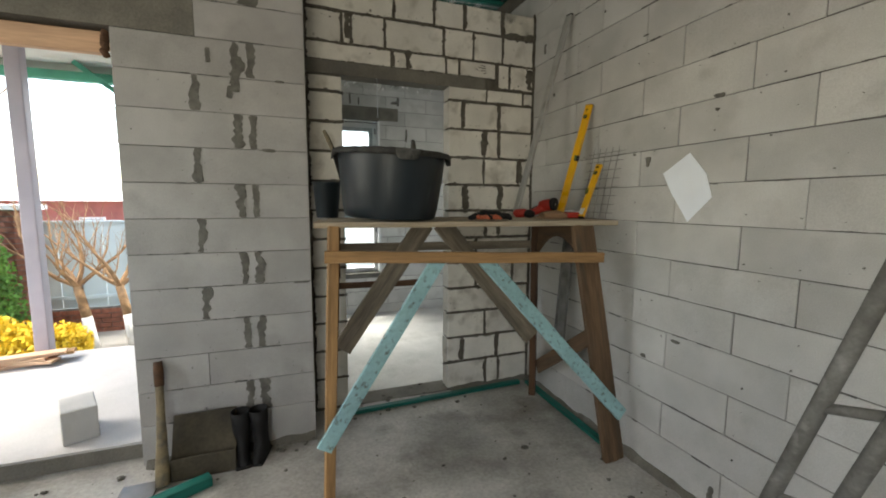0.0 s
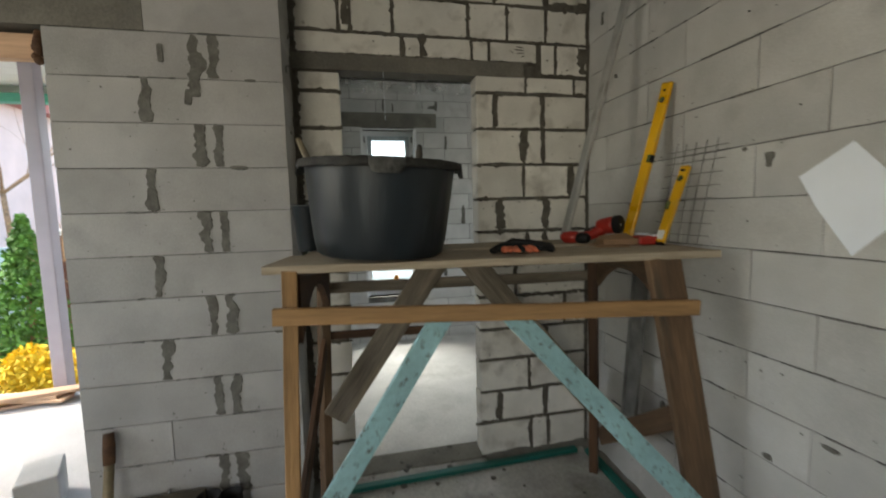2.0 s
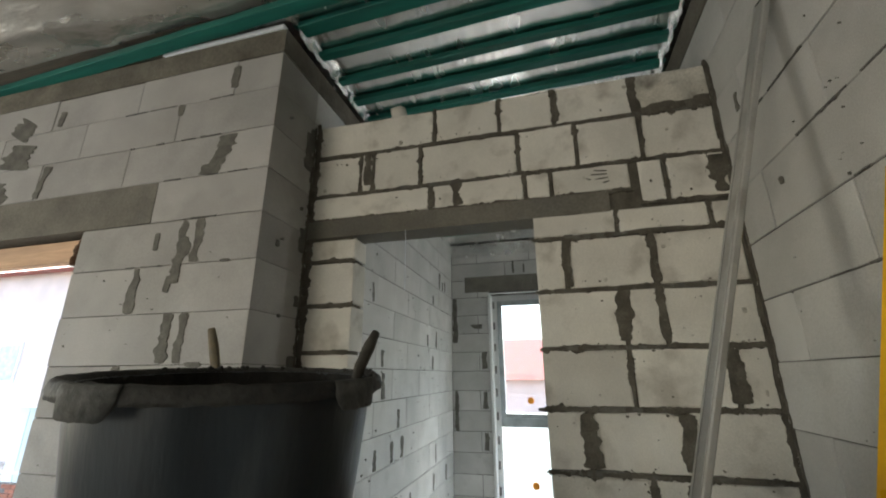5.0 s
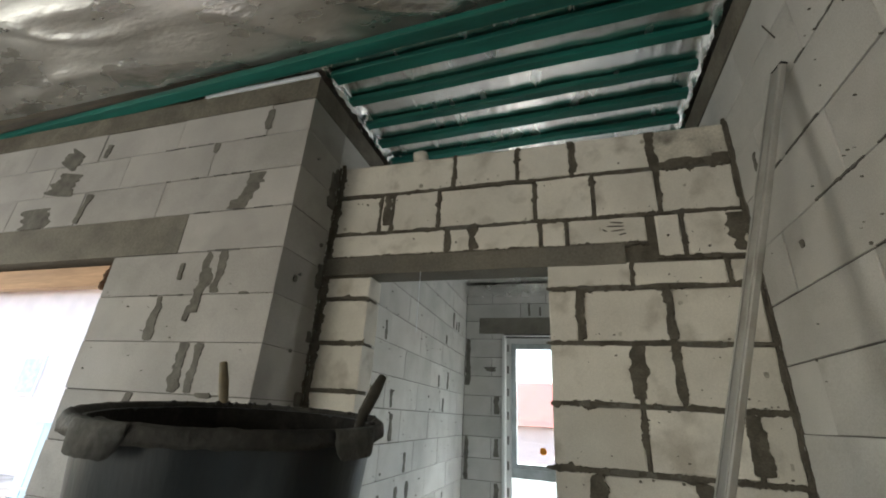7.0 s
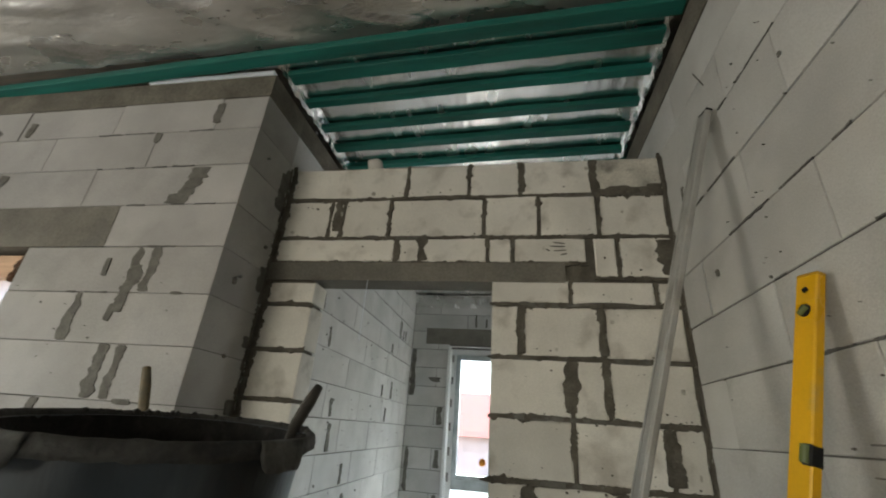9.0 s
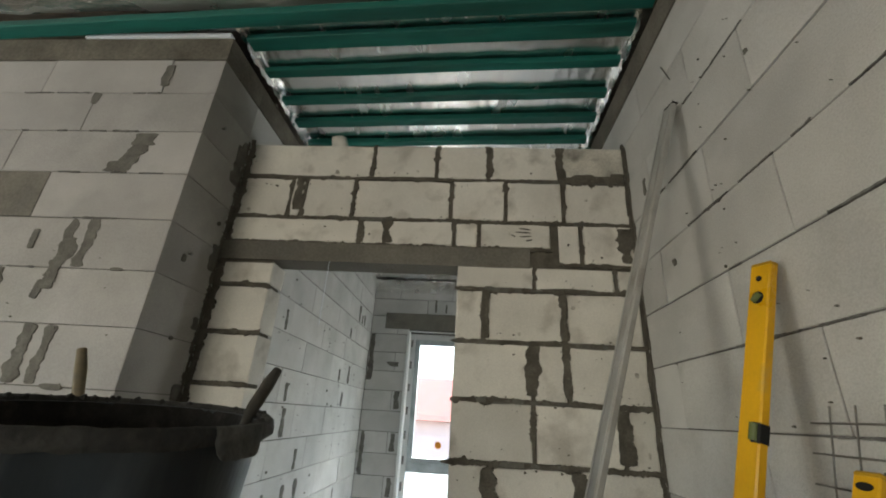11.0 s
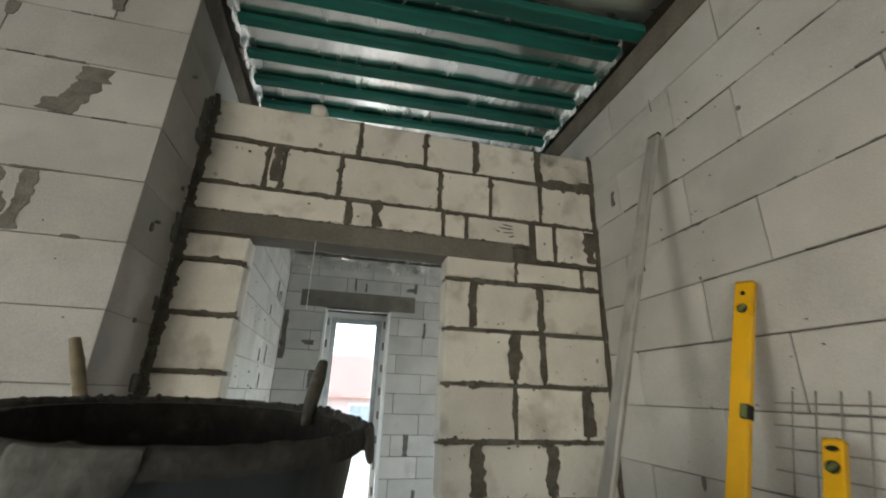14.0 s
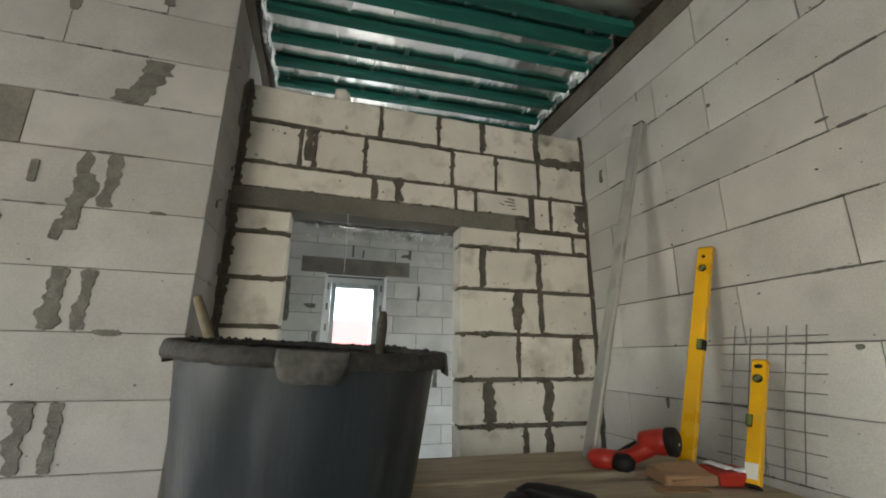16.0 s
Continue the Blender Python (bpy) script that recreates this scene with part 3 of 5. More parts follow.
# ---- walls: pieces ----
def courses():
    rng = random.Random(4)
    # left wall, in the darkened copy of the block colour
    for k in range(16):
        z0, z1 = (FLOOR if k == 0 else 0.2 * k), (RING if k == 15 else 0.2 * (k + 1))
        if k == 12:
            runs = [(-0.31, XE)]
        elif k < 12:
            cut = [-0.70, -0.115, -0.04, XE] if k % 2 else [-0.70, -0.333, XE]
            runs = list(zip(cut, cut[1:]))
        else:
            cut = {13: [-2.6, -2.25, -1.66, -1.1, -0.53, 0.0, XE], 14: [-2.6, -2.05, -1.45, -0.86, -0.27, XE], 15: [-2.6, -2.3, -1.72, -1.12, -0.54, 0.02, XE]}[k]
            runs = list(zip(cut, cut[1:]))
        for a, b in runs:
            block(wall_left, LEFT, a, b, z0, z1, 0.3, "block_dimmed", rng, 0.0035)
        if k < 13:
            for a, b in [(-2.6, -2.2)] if k == 12 else [(-2.6, -2.06)]:
                block(wall_left, LEFT, a, b, z0, z1, 0.3, "block_dimmed", rng, 0.0035)
    # side wall of the alcove and the next room
    for k in range(16):
        z0, z1 = (-0.15 if k == 0 else 0.2 * k), (RING if k == 15 else 0.2 * (k + 1))
        y = YL + 0.3 + (0.28 if k % 2 else 0.58)
        cut = [YL + 0.3]
        while y < YF - 0.1:
            cut.append(y)
            y += 0.6
        cut.append(YF)
        for a, b in zip(cut, cut[1:]):
            block(wall_side, SIDE, a, b, z0, z1, 0.08, "block", rng, 0.0035)
    # right wall
    for k in range(16):
        z0, z1 = (FLOOR if k == 0 else 0.2 * k - 0.008), (RING if k == 15 else 0.2 * (k + 1) - 0.008)
        start = 2.51 if k % 2 else 2.155
        y = start + 0.6 * 2
        cut = [y - 0.6 * i for i in range(9)]
        cut = [-min(c, 4.0) for c in cut if c > -2.0] + [2.05]
        for a, b in zip(cut, cut[1:]):
            block(wall_right, RIGHT, a, b, z0, z1, 0.08, "block", rng, 0.0036)
    # partition
    J = 0.016
    def row(z0, z1, cut, j=J):
        for a, b in zip(cut, cut[1:]):
            block(wall_back, BACK, a, b, z0, z1, 0.12, "cream", rng, j + rng.uniform(-0.003, 0.004), 0.004)
        for c in cut[1:-1]:
            joint_line(wall_back, BACK, (c, z0 + 0.004), (c, z1 - 0.004), 0.0085, 7 * c + 3 * z0, rough=1.6)
        joint_line(wall_back, BACK, (cut[0], z0), (cut[-1], z0), 0.0078, 11 * z0 + cut[0], rough=1.5)
    R, L = XR - 0.006, XE + 0.014
    row(2.795, 2.985, [L, 0.895, 1.197, 1.442, 1.765])
    block(wall_back, BACK, 1.765, R, 2.795, 2.985, 0.12, "rough", rng, J, 0.004)
    row(2.585, 2.795, [L, 0.525, 0.591, 0.826, 1.275, 1.518, 1.771, R])
    row(2.46, 2.585, [L, 0.875, 0.989, 1.295, 1.403, 1.715])
    row(2.395, 2.585, [1.735, 1.837, R])
    row(2.28, 2.385, [1.31, 1.636, 1.963, R])
    for z0, z1, cut in ((2.065, 2.28, [1.432, 1.749]), (1.85, 2.065, [1.62, 1.751]), (1.64, 1.85, [1.62, 1.937]), (1.435, 1.64, [1.458, 1.771]),
                        (1.22, 1.435, [1.643, 1.761]), (1.02, 1.22, [1.56]), (0.81, 1.02, [1.56, 1.9]), (0.61, 0.81, [1.77]), (0.40, 0.61, [1.645]),
                        (0.195, 0.40, [1.442, 1.761]), (-0.03, 0.195, [1.658, 1.777])):
        row(z0, z1, [1.31, *cut, R])
    zl = [-0.03, 0.2, 0.41, 0.62, 0.82, 1.03, 1.235, 1.44, 1.645, 1.853, 2.055, 2.26, 2.372]
    for z0, z1 in zip(zl, zl[1:]):
        row(z0, z1, [L, 0.525])
    # far wall
    for k in range(-1, 17):
        z0, z1 = 0.2 * k, min(0.2 * (k + 1), CEIL)
        y = 0.265 + (0.3 if k % 2 else 0.02)
        cut = [XE]
        while y < 2.9:
            if y > XE + 0.05:
                cut.append(y)
            y += 0.6
        cut.append(3.0)
        for a, b in zip(cut, cut[1:]):
            if z1 > WZ0 + 0.01 and z0 < WZ1 - 0.01:
                for c, d in ((a, min(b, WX0)), (max(a, WX1), b)):
                    if d - c > 0.03:
                        block(wall_far, FAR, c, d, z0, z1, 0.08, "block", rng, 0.006)
            else:
                block(wall_far, FAR, a, b, z0, z1, 0.08, "block", rng, 0.006)


# ---- trestle table ----
trestle = thing("trestle_table", "makeshift wooden trestle with blue painted braces and dusty planks", "trestle", pose(1.1, 2.5, FLOOR))
TI = trestle.matrix_world.inverted()


def on(parent, name, bm, mat, label="", smooth=False):
    """A part whose mesh is given in world places."""
    if POSED.get("bm") is not bm:
        bmesh.ops.transform(bm, matrix=parent.matrix_world.inverted(), verts=bm.verts)
    return part(name, bm, mat, parent, label, smooth)


TOP = 1.398


def arch_board(a, b, top, ends, mid, thick):
    """An upright board from a to b whose lower edge is cut to a shallow arch."""
    a, b = Vector((*a, 0)), Vector((*b, 0))
    bm = bmesh.new()
    POSED.update(bm=bm, m=Matrix.Translation(a) @ pose(0, 0, 0, 0, 0, math.degrees(math.atan2(b.y - a.y, b.x - a.x))))
    d = Vector(((b - a).length, 0, 0))
    side = Vector((0, thick / 2, 0))
    a = Vector((0, 0, 0))
    rows = []
    for i in range(13):
        s = i / 12
        low = mid + (ends - mid) * min(1.0, abs(2 * s - 1) ** 2.2 * 1.1)
        p = a + d * s
        rows.append([bm.verts.new(p + o + Vector((0, 0, z))) for o, z in ((side, top), (side, top - low), (-side, top - low), (-side, top))])
    for r, q in zip(rows, rows[1:]):
        for k in range(4):
            bm.faces.new((r[k], r[(k + 1) % 4], q[(k + 1) % 4], q[k]))
    bm.faces.new(rows[0][::-1])
    bm.faces.new(rows[-1])
    return bm


on(trestle, "plank", beam((0.275, 2.515, TOP - 0.014), (1.93, 2.325, TOP - 0.014), 0.375, 0.028), "wood_dusty", "wide dusty front plank")
on(trestle, "plank", beam((0.36, 2.835, TOP - 0.012), (1.95, 2.765, TOP - 0.012), 0.30, 0.028), "wood_dusty", "dusty rear plank")
on(trestle, "rail", beam((0.295, 2.265, 1.238), (1.80, 2.13, 1.19), 0.028, 0.056), "wood_new", "orange pine front rail")
on(trestle, "leg", beam((0.345, 2.325, 1.38), (0.29, 2.32, FLOOR), 0.05, 0.05), "wood_new", "orange pine leg")
on(trestle, "leg", beam((1.69, 2.185, 1.38), (1.925, 2.10, FLOOR), 0.035, 0.135, (1, 0, 0.2)), "wood_old", "wide brown board leg")
on(trestle, "leg", beam((0.41, 2.90, 1.38), (0.36, 2.98, FLOOR), 0.045, 0.06), "wood_old", "narrow brown leg")
on(trestle, "leg", beam((1.85, 2.90, 1.38), (1.94, 3.02, FLOOR), 0.05, 0.075), "wood_dark", "dark brown leg")
on(trestle, "cross_board", arch_board((1.73, 2.17), (1.88, 2.92), 1.38, 0.26, 0.10, 0.03), "wood_old", "brown cross board")
on(trestle, "cross_board", arch_board((0.36, 2.34), (0.42, 2.9), 1.38, 0.26, 0.10, 0.03), "wood_dark", "dark cross board")
on(trestle, "rear_rail", beam((0.42, 2.93, 1.21), (1.84, 2.93, 1.19), 0.025, 0.055), "wood_grey", "grey rear rail")
on(trestle, "low_rail", beam((0.42, 2.96, 0.96), (1.0, 2.96, 0.95), 0.022, 0.04), "wood_dark", "thin dark rail")
on(trestle, "brace", beam((0.87, 2.245, 1.225), (0.268, 2.28, 0.275), 0.022, 0.078, (1, 0, 0)), "blue", "flaking light blue painted brace")
on(trestle, "brace", beam((1.10, 2.22, 1.20), (1.94, 2.072, 0.26), 0.022, 0.078, (1, 0, 0)), "blue", "flaking light blue painted brace")
on(trestle, "brace", beam((0.985, 2.87, 1.36), (0.43, 2.90, 0.56), 0.025, 0.125, (1, 0, 0)), "wood_grey", "weathered grey brace")
on(trestle, "brace", beam((1.10, 2.87, 1.36), (1.84, 2.90, 0.48), 0.025, 0.125, (1, 0, 0)), "wood_grey", "weathered grey brace")
on(trestle, "side_brace", beam((1.90, 2.32, 0.66), (1.955, 2.98, 0.20), 0.022, 0.1), "wood_old", "brown side brace")
on(trestle, "side_brace", beam((0.30, 2.36, 0.30), (0.40, 2.92, 0.95), 0.022, 0.07), "wood_dark", "dark side brace")

# ---- mortar tub ----
TX, TY = 0.667, 2.51
tub = thing("mortar_tub", "large black plastic mortar tub with a caked grey rim on planks", "tub", pose(TX, TY, TOP + 0.02, 2.9, 1.95, 0) @ Matrix.Diagonal((0.92, 0.965, 1.0, 1.0)))
part("tub_body", lathe([(0.254, 0.0), (0.266, 0.008), (0.278, 0.06), (0.291, 0.16), (0.308, 0.31), (0.310, 0.335), (0.300, 0.335), (0.296, 0.31), (0.276, 0.16), (0.26, 0.05), (0.25, 0.03), (0.0001, 0.025)], 56), "tub", tub, smooth=True)
bm = lathe([(0.309, 0.326), (0.327, 0.322), (0.331, 0.316), (0.336, 0.315), (0.337, 0.326), (0.333, 0.341), (0.326, 0.346), (0.317, 0.345), (0.308, 0.338), (0.302, 0.33)], 120, cap=False)
for v in bm.verts:
    v.co.z += 0.0035 * noise.noise(v.co * 34) + 0.0018 * noise.noise(v.co * 90)
    v.co.xy *= 1 + 0.003 * noise.noise(v.co * 50 + Vector((3, 0, 0)))
part("rim", bm, "rim", tub, "grey mortar-caked rim", True)
# mortar lumps stuck on the rim and round the tool shanks
bm = bmesh.new()
rng = random.Random(5)
for i in range(46):
    a, r = rng.uniform(0.15, math.pi - 0.15), rng.uniform(0.003, 0.0085)
    if i > 33:
        a = rng.choice((radians(38), radians(142))) + rng.uniform(-0.12, 0.12)
        r = rng.uniform(0.006, 0.012)
    for v in bmesh.ops.create_icosphere(bm, subdivisions=2, radius=r)["verts"]:
        v.co *= 1 + 0.5 * noise.noise(v.co * 120 + Vector((i, 0, 0)))
        v.co += Vector((0.315 * math.cos(a), 0.315 * math.sin(a), 0.343))
tagged(part("mortar_lumps", bm, "rim", tub, "dried mortar lumps on the rim", True), "dried mortar lumps on the rim", kind="stuff")
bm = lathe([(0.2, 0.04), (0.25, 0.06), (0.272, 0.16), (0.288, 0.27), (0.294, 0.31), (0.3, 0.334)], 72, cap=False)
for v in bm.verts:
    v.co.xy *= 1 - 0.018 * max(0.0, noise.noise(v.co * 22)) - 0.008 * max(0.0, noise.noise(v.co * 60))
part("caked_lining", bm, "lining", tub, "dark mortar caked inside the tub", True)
part("mortar_residue", lathe([(0.0001, 0.07), (0.15, 0.065), (0.23, 0.08), (0.262, 0.1), (0.255, 0.05), (0.23, 0.032)], 40), "smear", tub, "dried mortar in the tub", True)
for a in (-90, 88, -8, 172):
    bm = bmesh.new()
    grid = []
    for i in range(17):
        th = radians(a + (i - 8) * 1.35)
        edge = 1 - abs(i - 8) / 8
        drop = 0.014 + 0.03 * min(1, edge * 3.2) ** 0.5 + 0.003 * noise.noise((a, i * 0.9, 1))
        flare = 0.006 * min(1, edge * 4)
        grid.append([bm.verts.new((r * math.cos(th), r * math.sin(th), z)) for r, z in ((0.331, 0.3465), (0.339, 0.344), (0.342, 0.335), (0.341 + flare, 0.337 - drop), (0.336 + flare, 0.337 - drop), (0.338, 0.333))])
    for p, q in zip(grid, grid[1:]):
        for k in range(6):
            bm.faces.new((p[k], p[(k + 1) % 6], q[(k + 1) % 6], q[k]))
    bm.faces.new(grid[0][::-1])
    bm.faces.new(grid[-1])
    part("handle", bm, "flap", tub, "dusty grey grip flap", True)

trowel = thing("trowel", "trowel with a worn stained wooden handle standing in the tub", "trowel", pose(0.45, 2.70, TOP + 0.1))
on(trowel, "handle", tube([(0.414, 2.715, 1.745), (0.397, 2.72, 1.79), (0.366, 2.731, 1.86), (0.345, 2.736, 1.908)], [0.009, 0.013, 0.014, 0.011]), "wood_olive", "mortar-stained wooden handle", True)
on(trowel, "blade", beam((0.48, 2.66, 1.50), (0.414, 2.713, 1.775), 0.10, 0.005), "rim", "mortar-caked steel blade")
scoop = thing("mortar_scoop", "scoop with a dark handle standing in the tub", "scoop", pose(0.86, 2.70, TOP + 0.1))
on(scoop, "handle", tube([(0.858, 2.69, 1.745), (0.862, 2.71, 1.79), (0.870, 2.745, 1.845), (0.876, 2.772, 1.885)], [0.011, 0.016, 0.017, 0.012]), "grip_dark", "dark mortar-stained handle", True)
on(scoop, "blade", beam((0.83, 2.63, 1.50), (0.852, 2.695, 1.745), 0.07, 0.004), "lining", "mortar-caked steel blade")

for tool in (trowel, scoop):
    tool.location.z -= 0.012

# ---- levels, rule, mesh, paper ----
def level(m, length, vials, side=-1):
    """A yellow box level standing on its end, face towards -x."""
    ob = thing("spirit_level", "yellow spirit level leaning on the block wall", "spirit level", m, "levels on the trestle")
    w, d = (0.05 if length > 0.5 else 0.04), 0.022
    part("body", box((-d / 2, -w / 2, 0.006), (d / 2, w / 2, length - 0.006), 0.003), "yellow", ob)
    part("end_cap", box((-d / 2 - 0.001, -w / 2 - 0.001, 0), (d / 2 + 0.001, w / 2 + 0.001, 0.008), 0.002), "black", ob, "black end cap")
    part("end_cap", box((-d / 2 - 0.0008, -w / 2 - 0.0008, length - 0.01), (d / 2 + 0.0008, w / 2 + 0.0008, length), 0.004), "yellow_cap", ob, "yellow plastic end cap")
    for z, kind in vials:
        if kind == "hole":
            part("hang_hole", lathe([(0.0065, 0), (0.0065, d + 0.004)], 16, pose(-d / 2 - 0.002, 0, z, 0, 90, 0), 1.0 if length > 0.5 else 1.9), "black", ob, "dark slotted hole")
        elif kind == "round":
            v = part("vial", lathe([(0.014, 0), (0.014, d + 0.004)], 20, pose(-d / 2 - 0.002, 0, z, 0, 90, 0)), "black", ob, "round vial")
            part("tube", lathe([(0.0065, -0.011), (0.0065, 0.011)], 12, pose(-d / 2 - 0.003, 0, z, 45, 0, 0)), "vial", v, "green vial tube")
        else:
            lo, hi = sorted((side * (w / 2 + 0.001), side * 0.004))
            v = part("vial", box((-d / 2 - 0.002, lo, z - 0.02), (d / 2 + 0.002, hi, z + 0.02), 0.003), "black", ob, "side vial")
            part("tube", lathe([(0.008, -0.016), (0.008, 0.016)], 12, pose(-d / 2 - 0.003, side * 0.014, z, 0, 0, 0)), "vial", v, "green vial tube")
    return ob


def lean(base, top, roll=0.0):
    z = (Vector(top) - Vector(base)).normalized()
    x = (Vector((1, 0, 0)) - Vector((1, 0, 0)).dot(z) * z).normalized()
    y = z.cross(x)
    m = Matrix((x, y, z)).transposed().to_4x4()
    m.translation = base
    return m @ pose(0, 0, 0, 0, 0, roll)


level(lean((1.842, 2.606, TOP + 0.006), (2.036, 2.578, 2.15), 14), 0.765, [(0.725, "hole"), (0.68, "round"), (0.40, "side")])
small_level = level(lean((1.85, 2.395, TOP + 0.006), (2.012, 2.432, 1.742), 14), 0.375, [(0.35, "hole"), (0.31, "round"), (0.18, "side")], 1)
part("sticker", box((-0.0122, -0.017, 0.02), (-0.0112, 0.017, 0.062)), "white", small_level, "worn white printed sticker")

rule = thing("aluminium_rule", "dull aluminium plasterer's rule leaning in the wall corner", "straight edge", lean((1.612, 2.785, TOP + 0.012), (2.037, 2.828, 2.81), 10))
part("profile", box((-0.009, -0.025, 0), (0.009, 0.025, 1.455), 0.003), "alu", rule)
for y in (-0.022, 0.016):
    part("rib", box((-0.0125, y, 0.002), (-0.0095, y + 0.006, 1.453), 0.001), "alu", rule)
part("end_cap", box((-0.01, -0.026, 1.455), (0.01, 0.026, 1.461), 0.001), "black", rule, "dark open end")
strip = thing("metal_profile", "grey metal profile standing on a trestle brace against the wall", "profile", lean((1.95, 2.70, 0.45), (2.035, 2.73, 1.25)))
part("web", box((-0.004, -0.05, 0), (0.004, 0.05, 0.86), 0.001), "steel", strip)
part("flange", box((-0.02, -0.054, 0), (-0.004, -0.046, 0.86), 0.001), "steel", strip)
part("flange", box((-0.02, 0.046, 0), (-0.004, 0.054, 0.86), 0.001), "steel", strip)

mesh = thing("wire_mesh", "piece of grey welded wire mesh leaning on the wall", "wire mesh", pose(2.035, 2.43, TOP))
for i in range(5):
    y = 2.535 - 0.056 * i
    on(mesh, "wire", tube([(2.03, y + 0.07, TOP + 0.004), (2.043, y + 0.04, 1.62), (2.055, y, 1.845)], 0.0018, 6), "wire")
for i in range(8):
    z = 1.815 - 0.054 * i
    on(mesh, "wire", tube([(2.0515 - 0.003 * i, 2.585 + 0.009 * i, z), (2.0505 - 0.003 * i, 2.26 + 0.009 * i, z - 0.002)], 0.0018, 6), "wire")

bm = bmesh.new()
pts = [(1.83, 1.75), (1.99, 1.655), (1.93, 1.55), (1.82, 1.40), (1.70, 1.525), (1.735, 1.64)]
outer = [bm.verts.new((XR - 0.004 - 0.01 * abs(noise.noise((y * 9, z * 9, 1))), y, z)) for y, z in pts]
inner = [bm.verts.new((v.co.x + 0.0008, v.co.y, v.co.z)) for v in outer]
bm.faces.new(outer)
bm.faces.new(inner[::-1])
for i in range(6):
    bm.faces.new((outer[i], inner[i], inner[(i + 1) % 6], outer[(i + 1) % 6]))
tagged(part("paper_sheet", bm, "paper"), "blank white paper sheet pinned askew on the wall", "paper")

# ---- power tools on the planks ----
drill = thing("cordless_drill", "red and black cordless screwdriver lying on planks", "drill", pose(1.68, 2.65, TOP))
on(drill, "motor_housing", tube([(1.722, 2.668, 1.487), (1.728, 2.662, 1.488), (1.745, 2.645, 1.491), (1.768, 2.617, 1.496), (1.778, 2.602, 1.498)], [0.020, 0.032, 0.038, 0.041, 0.039], 18), "red", "red motor housing", True)
on(drill, "chuck", tube([(1.777, 2.604, 1.498), (1.779, 2.601, 1.4985), (1.79, 2.584, 1.50), (1.795, 2.577, 1.5005), (1.796, 2.575, 1.5005)], [0.038, 0.043, 0.044, 0.040, 0.03], 18), "black", "black chuck ring", True)
on(drill, "grip", tube([(1.752, 2.64, 1.485), (1.722, 2.648, 1.466), (1.69, 2.656, 1.451), (1.655, 2.667, 1.441), (1.632, 2.673, 1.437)], [0.032, 0.028, 0.024, 0.024, 0.027], 14), "red", "red grip", True)
on(drill, "grip_pad", tube([(1.718, 2.67, 1.482), (1.69, 2.676, 1.465), (1.66, 2.684, 1.452)], [0.012, 0.016, 0.012], 10), "black", "dark rubber grip pad", True)
on(drill, "battery", tube([(1.565, 2.715, 1.432), (1.572, 2.708, 1.438), (1.597, 2.688, 1.44), (1.618, 2.67, 1.44), (1.624, 2.665, 1.438)], [0.018, 0.028, 0.031, 0.030, 0.022], 14), "red", "red battery pack", True)
on(drill, "battery_pad", tube([(1.612, 2.662, 1.434), (1.622, 2.648, 1.437), (1.64, 2.625, 1.437), (1.652, 2.61, 1.433)], [0.018, 0.027, 0.027, 0.015], 12), "black", "black battery foot", True)
part("screw", lathe([(0.003, 0), (0.0045, 0.001), (0.003, 0.002)], 8, pose(1.777 - 1.68, 2.556 - 2.65, 1.498 - TOP, 90, 0, 25)), "pvc", drill, "small pale screw")
drill.location.z -= 0.012
carton = thing("open_carton", "open brown cardboard carton with a red end on planks", "carton", pose(1.755, 2.487, TOP + 0.004, 0, 0, -14))
part("carton_side", box((-0.115, -0.05, 0), (0.035, 0.055, 0.028), 0.003), "card", carton, "brown cardboard side")
part("flap", box((-0.105, -0.052, 0.0), (0.022, 0.045, 0.003), 0.0, pose(0, 0, 0.033, 14, -5, 6)), "card", carton, "raised brown flap")
part("flap", box((-0.12, 0.05, 0.0), (-0.02, 0.11, 0.003), 0.0, pose(0, 0, 0.022, -16, 0, 8)), "card", carton, "brown rear flap")
part("flap", box((-0.16, -0.095, 0.0), (-0.02, -0.052, 0.003), 0.0, pose(0, 0, 0.004, 4, 0, 0)), "card", carton, "brown flap lying on the plank")
part("carton_end", box((0.037, -0.058, 0), (0.15, 0.05, 0.036), 0.006), "red", carton, "red printed end")
part("white_panel", box((0.06, -0.05, 0.0365), (0.085, 0.035, 0.042), 0.002, pose(0, 0, 0, 0, -4, 6)), "paper", carton, "white printed panel")
part("white_panel", box((0.092, -0.052, 0.0365), (0.142, -0.028, 0.043), 0.002), "paper", carton, "white printed strip")
gloves = thing("work_gloves", "pair of black and salmon rubber work gloves on planks", "gloves", pose(1.205, 2.385, TOP + 0.003) @ Matrix.Diagonal((0.84, 0.9, 0.62, 1.0)))
rng = random.Random(11)


def lumpy(points, radii, seed, n=12):
    bm = tube(points, radii, n)
    for v in bm.verts:
        v.co += Vector((noise.noise(v.co * 60 + Vector((seed, 0, 0))), noise.noise(v.co * 60 + Vector((0, seed, 0))), 0.6 * noise.noise(v.co * 60 + Vector((0, 0, seed))))) * 0.012
    return bm


part("glove", lumpy([(-0.125, -0.005, 0.026), (-0.10, 0.0, 0.03), (-0.07, 0.012, 0.036), (-0.045, 0.016, 0.034), (-0.02, 0.012, 0.026)], [0.016, 0.027, 0.031, 0.027, 0.016], 1, 14), "black", gloves, "black knitted cuff and back", True)
